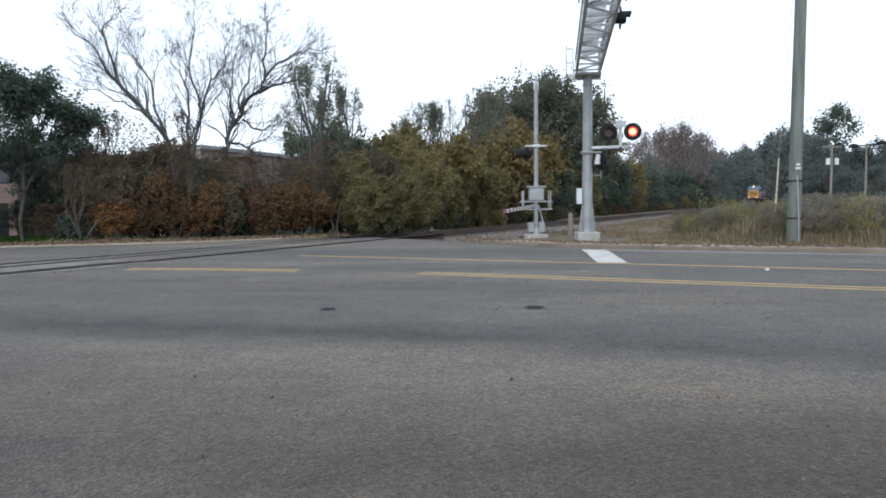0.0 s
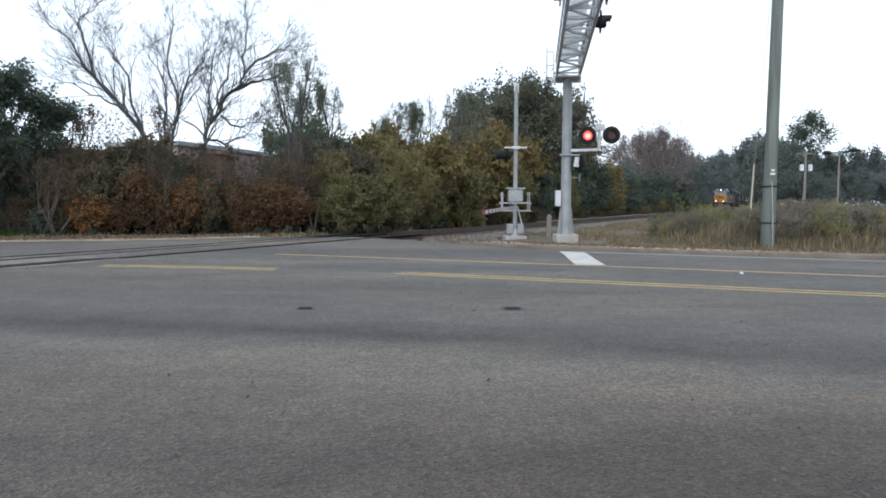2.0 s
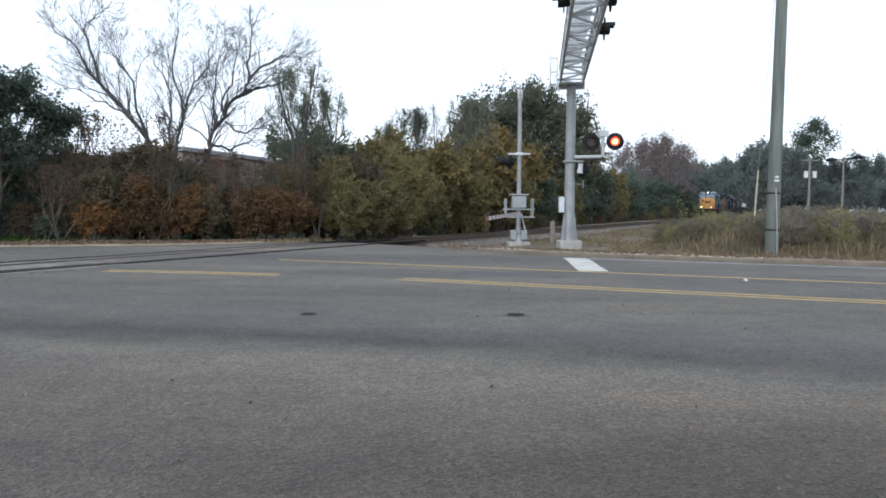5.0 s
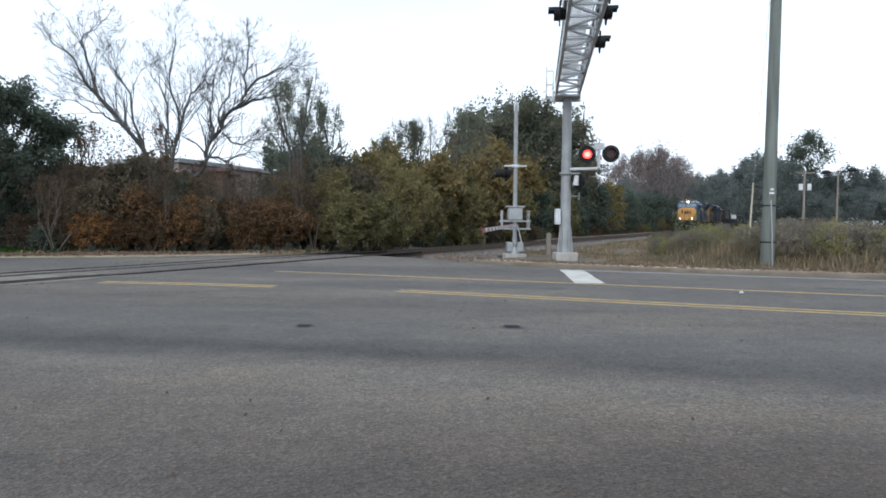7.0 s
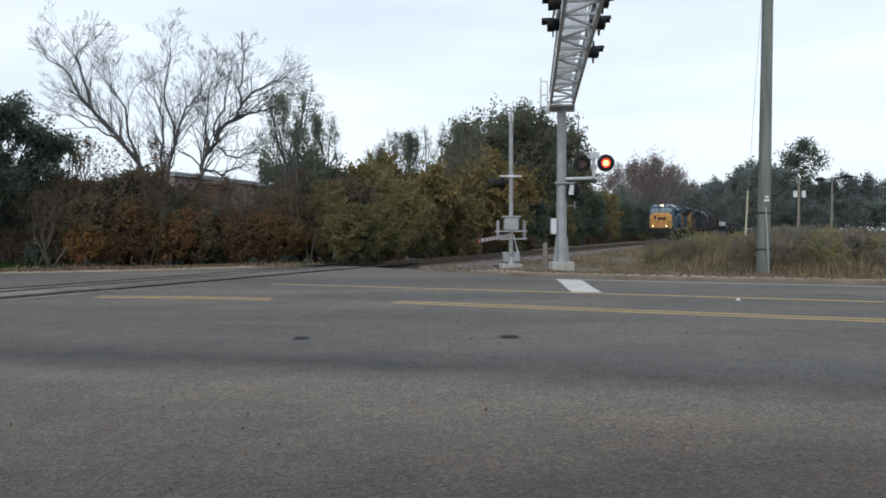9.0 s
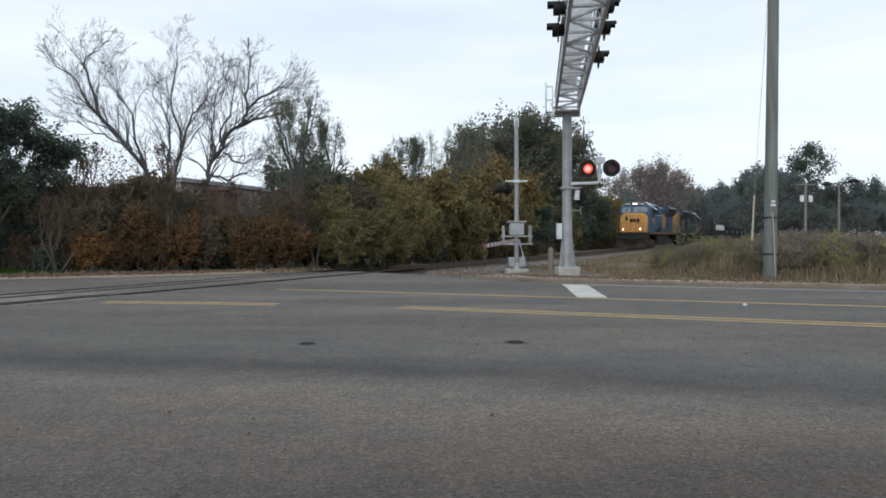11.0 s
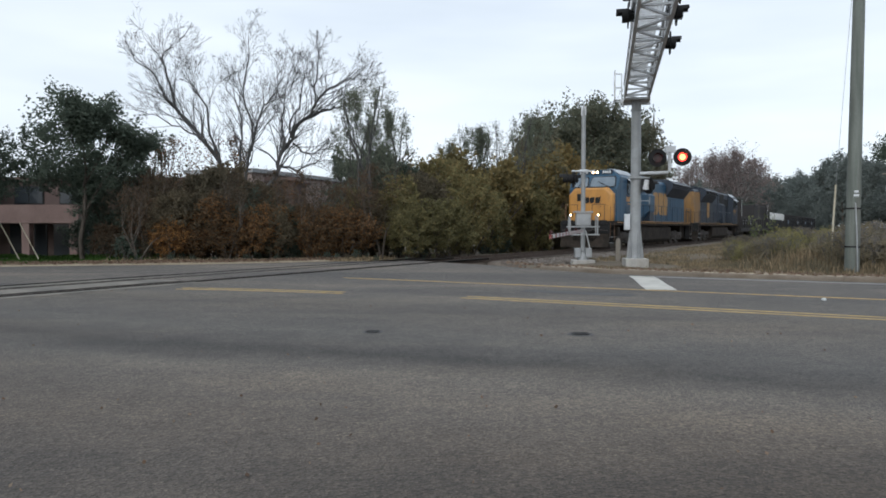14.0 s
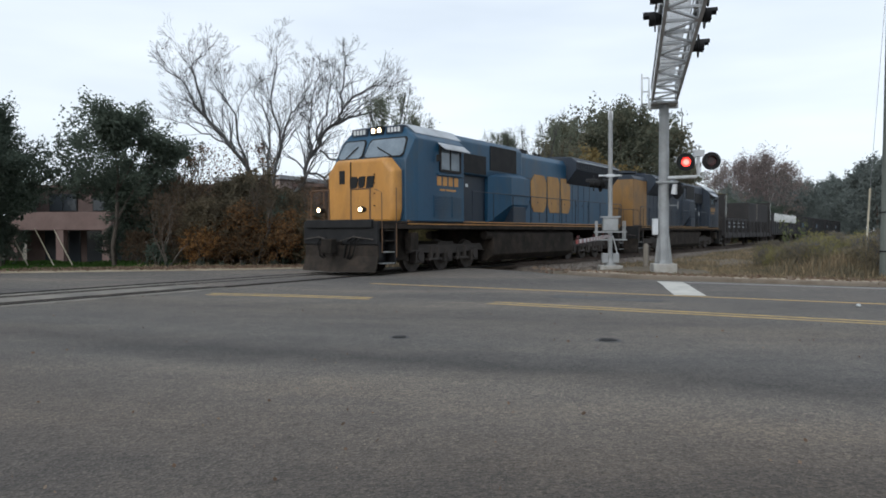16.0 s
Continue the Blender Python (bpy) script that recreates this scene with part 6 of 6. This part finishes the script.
def build_snag():
    """A dead broken trunk that stands out of the wood behind the signal."""
    x, y = bearing(12.5, 96)
    t = thing("dead_snag", pose(x, y, float(ground_z(x, y))), "bare broken trunk of a dead tree", "tree")
    segs = [(np.array((0.0, 0, -0.2)), np.array((0.1, 0, 4.0)), 0.30, 0.25), (np.array((0.1, 0, 4.0)), np.array((0.0, 0.1, 12.0)), 0.25, 0.19), (np.array((0.0, 0.1, 12.0)), np.array((0.12, 0.1, 15.6)), 0.19, 0.13), (np.array((0.12, 0.1, 15.6)), np.array((0.2, 0.1, 17.4)), 0.13, 0.02),
            (np.array((0.02, 0.1, 11.6)), np.array((0.5, 0.0, 12.6)), 0.06, 0.02), (np.array((0.08, 0.0, 5.5)), np.array((-0.6, 0.2, 6.3)), 0.07, 0.02)]
    part("trunk", tubes_mesh("trunk", segs, M_DARKBARK, 7), M_DARKBARK, t)
    sap = make_tree("green_sapling", "slender sapling with drooping green leaves", 71, 3.1, 0.85, L_SAPLING, M_BARK, 0.14, 130, 2, 0.75, 2, 0.25, "sapling", 0.0, 0.3, 0.3, 0.025)
    first(sap, *bearing(20.3, 28.5), 30, 0.68)
    for b, d, sc in ((29.6, 30.0, 0.5), (30.6, 31.0, 0.55), (28.9, 33.0, 0.6)):
        put(sap, *bearing(b, d), 90 * b, sc)


def build_grass():
    rng = np.random.default_rng(9)
    def blades(name, x, y, hgt, material, label, lean=0.45, wid=0.012):
        n = len(x)
        z = ground_z(x, y)
        a = rng.uniform(0, 2 * np.pi, n)
        l = rng.uniform(0, lean, n)
        h = hgt * rng.uniform(0.5, 1.3, n)
        b = rng.uniform(0, 2 * np.pi, n)
        p = np.stack([x, y, z - 0.02], -1)
        w = np.stack([np.cos(b), np.sin(b), 0 * b], -1) * wid * rng.uniform(0.7, 1.6, n)[:, None]
        m = p + np.stack([np.cos(a) * l * h * 0.4, np.sin(a) * l * h * 0.4, h * 0.6], -1)
        t = p + np.stack([np.cos(a) * l * h, np.sin(a) * l * h, h * (1 - 0.3 * l)], -1)
        v = np.stack([p - w, p + w, m + w * 0.8, t, m - w * 0.8], 1).reshape(-1, 3)
        f = np.arange(5 * n).reshape(-1, 5)
        tagged(new(name, raw_mesh(name, v, f, material)), label, "grass", kind="stuff")
    # rough dry grass between the kerb and the track, in tufts
    n = 95000
    c = rng.uniform(0, 1, (2600, 2))
    cx, cd = 8 + 30 * c[:, 0], 20.5 + 42 * c[:, 1] ** 1.5
    k = rng.integers(0, 2600, n)
    bb = np.radians(cx[k]) 
    x = cd[k] * np.sin(bb) + rng.normal(size=n) * 0.28
    y = cd[k] * np.cos(bb) + rng.normal(size=n) * 0.28
    s, o = along(x, y)
    past = y - np.interp(x, EX, EY)
    near = smooth(1.4, 4.5, past)
    ok = (o < -4.3 - 0.5 * np.sin(s * 0.8)) & (past > 1.0) & ((x - 4.2) ** 2 + (y - 25.2) ** 2 > 5.5)
    wild = smooth(17.5, 21.0, np.degrees(np.arctan2(x, y)))
    h = 0.06 + near * (0.08 + 0.36 * wild) * (0.35 + 1.1 * rng.random(2600)[k] ** 1.5)
    for nm, tone, mat, lb in (("dry_grass", 0, L_STRAW, "tall dry straw-coloured grass"), ("brown_grass", 1, L_GREY, "dead grey brown grass and weed stalks")):
        pick = ok & ((k % 5 < 2) == bool(tone))
        blades(nm, x[pick], y[pick], h[pick] * (1.15 if tone else 1.0), mat, lb)
    # tall weeds standing out of the grass
    n = 7000
    c = rng.random((260, 2))
    cb, cd = np.radians(20.5 + 15 * c[:, 0]), 23.5 + 13 * c[:, 1]
    k = rng.integers(0, 260, n)
    x, y = cd[k] * np.sin(cb[k]) + rng.normal(size=n) * 0.2, cd[k] * np.cos(cb[k]) + rng.normal(size=n) * 0.2
    past = y - np.interp(x, EX, EY)
    ok = (past > 2.6) & (along(x, y)[1] < -4)
    hh = (0.3 + 0.5 * rng.random(260) ** 2)[k]
    pick = ok & (k % 3 > 0)
    blades("tall_weeds", x[pick], y[pick], hh[pick], L_STRAW, "tall dead straw weeds", 0.5, 0.014)
    pick = ok & (k % 3 == 0)
    blades("green_weeds", x[pick], y[pick], hh[pick] * 0.9, L_WEED, "tall yellow green weeds", 0.6, 0.018)
    # short fringe at the foot of the left hedge and the verge
    n = 26000
    b = np.radians(rng.uniform(-46, 2, n))
    d = rng.uniform(24, 31, n)
    x, y = d * np.sin(b), d * np.cos(b)
    s, o = along(x, y)
    past = y - np.interp(x, EX, EY)
    ok = (o > 3.0) & (past > 0.9) & (x > -14.5)
    blades("verge_grass", x[ok], y[ok], 0.10 + 0.12 * rng.random(ok.sum()), L_STRAW, "thin dry grass at the foot of the hedge")
    # lawn
    n = 52000
    x, y = rng.uniform(-40, -12.5, n), rng.uniform(22, 38, n)
    past = y - np.interp(x, EX, EY)
    ok = (past > 1.2) & (x < -12.5 - 0.25 * (y - 24))
    blades("lawn", x[ok], y[ok], np.full(ok.sum(), 0.15), L_LAWN, "mown green lawn", 0.5, 0.05)
    # dead leaves on the verge, the mound and the road
    def litter(name, x, y, z, size, label):
        pts = np.stack([x, y, z], -1)
        tagged(new(name, leaves_mesh(name, pts, size, L_LITTER, rng, 0.8)), label, "leaf litter", kind="stuff")
    n = 9500
    x, y = rng.uniform(0.5, 16, n), rng.uniform(15, 28, n)
    past = y - np.interp(x, EX, EY)
    s, o = along(x, y)
    ok = (past > 0.25) & (past < 5.5) & (o < -2.4)
    x, y = x[ok], y[ok]
    low = np.where(y - np.interp(x, EX, EY) < 1.6, 0.08, -1.0)
    litter("leaf_litter", x, y, np.maximum(ground_z(x, y), low) + 0.02, 0.11, "brown dead leaves on the verge")
    n = 2600
    x = rng.uniform(-18, -6, n)
    y = np.interp(x, EX, EY) + rng.uniform(0.2, 2.6, n)
    litter("leaf_litter", x, y, np.maximum(ground_z(x, y), 0.03) + 0.03, 0.10, "brown dead leaves at the foot of the hedge")
    n = 170
    b, d = np.radians(rng.uniform(-42, 36, n)), 2.2 + 14 * rng.random(n) ** 1.3
    x, y = d * np.sin(b), d * np.cos(b)
    litter("road_leaves", x, y, np.full(n, 0.012), 0.036, "scattered brown leaves on the asphalt")


# ---- buildings, poles, small things ----
def build_buildings():
    # brick office with a porch
    t = thing("brick_building", pose(-28.2, 49.0, -1.0, 0, 0, 4), "low brick office building with a columned porch", "building")
    part("wall", Solid().box(-9.5, 13.5, 3.0, 18, 0, 5.8), M_BRICK, t, "plain brick wall")
    part("roof_edge", Solid().box(-9.8, 13.8, 2.7, 18.3, 5.8, 6.05), M_PORCH, t, "flat roof edge")
    part("porch_beam", Solid().box(-8.1, -0.7, -1.2, -0.5, 2.55, 3.85).box(-8.1, -0.7, -0.5, 3.0, 3.45, 3.85), M_PORCH, t, "pinkish brick porch beam", bevel=0.02)
    for k in range(3):
        x = -7.8 + k * 3.35
        part("column", Solid().box(x - 0.27, x + 0.27, -1.15, -0.55, 0, 2.55), M_PORCH, t, "square brick column")
    # dark panels added for the deep shade behind the columns
    for k in range(4):
        part("shopfront", Solid().box(-8.0 + k * 3.3, -5.2 + k * 3.3, 2.94, 3.02, 0.1, 2.5), M_GLASS, t, "dark glass panel standing in for the porch shade")
    for x in (-7.6, -4.2, 2.6, 6.4):
        w = part("window", Solid().box(x, x + 2.2, 2.9, 3.02, 4.0, 5.4), M_BLACK, t, "dark window band")
        part("pane", Solid().box(x + 0.08, x + 1.06, 2.86, 2.9, 4.08, 5.32).box(x + 1.14, x + 2.12, 2.86, 2.9, 4.08, 5.32), M_GLASS, w)
    # long pale building behind the trees
    a, b = Vector((-17.5, 51.0, 0)), Vector((-11.3, 70.0, 0))
    L = (b - a).length
    t = thing("long_low_building", Matrix.Translation((a.x, a.y, -1.0)) @ pose(0, 0, 0, 0, 0, math.degrees(math.atan2(b.y - a.y, b.x - a.x))), "long low brick-brown building with a pale flat roof edge", "building")
    part("wall", Solid().box(0, L, 0, 6, 0, 6.3), M_FACADE, t, "brown wall")
    part("roof_edge", Solid().box(-0.2, L + 0.2, -0.2, 6.2, 6.3, 6.6), M_COPING, t, "light roof edge")
    for k in range(5):
        part("wall_joint", Solid().box(1.5 + k * 4, 1.56 + k * 4, -0.02, 0.0, 0, 6.3), M_BRICK, t)


def build_poles():
    x, y = 9.72, 19.85
    t = thing("utility_pole", pose(x, y, float(ground_z(x, y)) - 0.2, 0, 0.5, 0), "weathered greenish grey wooden utility pole", "utility pole")
    part("pole", Solid().tube([(0, 0, 0), (0, 0, 1.5), (0, 0, 6), (0, 0, 12.5)], [0.185, 0.18, 0.155, 0.125], 18), M_POLE, t)
    part("conduit", Solid().tube([(0.06, -0.2, 0.1), (0.02, -0.2, 1.2), (-0.04, -0.19, 2.15)], 0.02, 8), M_GALV, t, "grey ground wire guard")
    for z in (0.95, 1.98):
        part("strap", Solid().tube([(0, 0, z), (0, 0, z + 0.04)], 0.195, 18), M_BLACK, t, "dark strap")
    part("tag", Solid().box(-0.09, 0.05, -0.19, -0.175, 2.32, 2.38).box(-0.07, 0.03, -0.19, -0.175, 2.42, 2.48), M_SILVER, t, "small pale tags")
    x, y = 10.45, 22.6
    t = thing("guy_guard", pose(x, y, float(ground_z(x, y)), 0, 1, 0), "thin pale guard over the guy wire of the pole", "post")
    part("guard", Solid().tube([(0, 0, -0.2), (0.02, 0, 1.2), (0.06, 0, 2.5)], [0.032, 0.03, 0.028], 8), M_PALEPOST, t)
    part("wire", Solid().tube([(0.06, 0, 2.45), (-0.73, -2.7, 12.0)], 0.006, 5), M_GALV, t, "steel guy wire")
    x, y = 4.82, 27.4
    single("stub_post", Solid().tube([(0, 0, -0.2), (0, 0, 0.75), (0.01, 0, 0.85)], [0.10, 0.095, 0.05], 10), M_WOODPOST, pose(x, y, float(ground_z(x, y))), "short weathered grey timber post", "post")
    # distant pole with transformers
    x, y = bearing(28.4, 112)
    t = thing("distant_utility_pole", pose(x, y, -0.4), "distant wooden utility pole with two pale transformers", "utility pole")
    part("pole", Solid().tube([(0, 0, 0), (0, 0, 9.2)], [0.19, 0.13], 10), M_WOODPOST, t)
    part("cross_arm", Solid().box(-1.3, 1.3, -0.08, 0.08, 8.75, 8.9), M_WOODPOST, t)
    for dx in (-0.6, 0.6):
        part("transformer", Solid().tube([(dx, -0.2, 6.4), (dx, -0.2, 7.3)], 0.28, 14), M_WHITEPAINT, t, "pale transformer can")
    x, y = bearing(30.5, 116)
    t = thing("distant_floodlight_pole", pose(x, y, -0.4), "distant dark pole with two floodlight heads", "light pole")
    part("pole", Solid().tube([(0, 0, 0), (0, 0, 9.4)], [0.17, 0.11], 10), M_WOODPOST, t)
    part("cross_arm", Solid().tube([(-1.9, 0, 9.0), (1.9, 0, 9.3)], 0.06, 8), M_BLACK, t)
    for dx, dz in ((-2.0, 8.9), (1.9, 9.3)):
        part("floodlight", Solid().loft([[(dx + a * w, -0.3 + b * w, dz + h) for a, b in ((-1, -1), (1, -1), (1, 1), (-1, 1))] for w, h in ((0.45, -0.12), (0.5, 0.1), (0.25, 0.4))]), M_BLACK, t, "dark floodlight head")
    # leaning stakes on the lawn
    for k, (px, py) in enumerate(((-19.75, 26.9), (-18.7, 27.0), (-17.85, 27.0))):
        z = float(ground_z(px, py))
        single("guy_stake", Solid().tube([(0.05, 0, -0.1), (-0.87, 0, 1.62)], 0.022, 8), M_PALEPOST, pose(px, py, z), "pale leaning guy stake on the lawn", "stake", "guy stakes")
    # rubbish on the verge and road
    for x, y, s in ((11.3, 20.6, 0.16), (13.1, 20.1, 0.12), (5.9, 13.0, 0.06), (11.6, 20.9, 0.1)):
        z = max(0.0, float(ground_z(x, y))) if y > 15 else 0.0
        sd = Solid().loft([[(s * (1 + 0.3 * math.sin(3 * a + k)) * math.cos(a) * w, s * 0.7 * math.sin(a) * w, h) for a in (i * math.pi / 4 for i in range(8))] for k, (w, h) in enumerate(((0.8, 0.0), (1.0, s * 0.3), (0.5, s * 0.7)))])
        single("paper_scrap", sd, M_WHITEPAINT, pose(x, y, z, 0, 0, 40 * x), "crumpled white paper scrap", "litter")


build_ground()
build_road()
manhole(-1.46, 8.65, 0.13)
manhole(1.08, 8.64, 0.16)
build_track()
build_cantilever()
build_gate()
LEAD = locomotive("lead_locomotive", "blue six-axle diesel locomotive with a yellow nose and lit lamps", M_NAVY, M_GOLD, True, True)
TRAIL = locomotive("trailing_locomotive", "dark blue diesel locomotive coupled backwards with faded yellow patches", M_NAVYDARK, M_GOLDOLD, False, False)
CARS = [bulkhead_car(), gondola(True, 19.4), gondola(False), gondola(False), gondola(False), gondola(False)]
build_poles()
build_buildings()
build_woods()
build_snag()
build_grass()


# ---- what moves ----
def front(t):
    """How far along the line the leading nose stands."""
    k = 16.0 - t
    return 15.9 + 12.2 * k - 0.217 * k ** 2 + 0.01048 * k ** 3


def motions():
    times = [0.5 * i for i in range(33)]
    def run(ob, back, turned):
        rows = []
        for t in times:
            x, y = on_track(front(t) + back)
            rows.append((t, pose(x, y, 0.0, 0, 0, -90 - TURN + (180 if turned else 0))))
        walk(ob, rows)
    run(LEAD, 0.8, False)
    run(TRAIL, 45.7, True)
    back = 47.1
    for car, length in zip(CARS, (23.6, 20.0, 17.0, 17.0, 17.0, 17.0)):
        run(car, back, False)
        back += length
    # wheels roll
    steps = [0.0625 * i for i in range(257)]
    for ws, x in WHEELS:
        sgn = -1 if ws.parent is TRAIL else 1
        walk(ws, [(t, pose(x, 0, 0.51, 0, sgn * math.degrees((front(0) - front(t)) / 0.51) % 360, 0)) for t in steps])
    # added vanes swing in turn over the steady glowing lenses to make them flash
    shut, gone = pose(0.056, 0, 0.155), pose(0.056, 0, 0.155, 0, -86, 0)
    for k, vane in enumerate(VANES):
        rows, t, n = [(0.0, shut if k == 0 else gone)], 0.1, 0
        while t < 16.0:
            was, now = (shut, gone) if (n + k) % 2 == 0 else (gone, shut)
            rows += [(t - 0.034, was), (t, now)]
            t, n = t + 0.66, n + 1
        walk(vane, rows + [(16.0, rows[-1][1])])


motions()
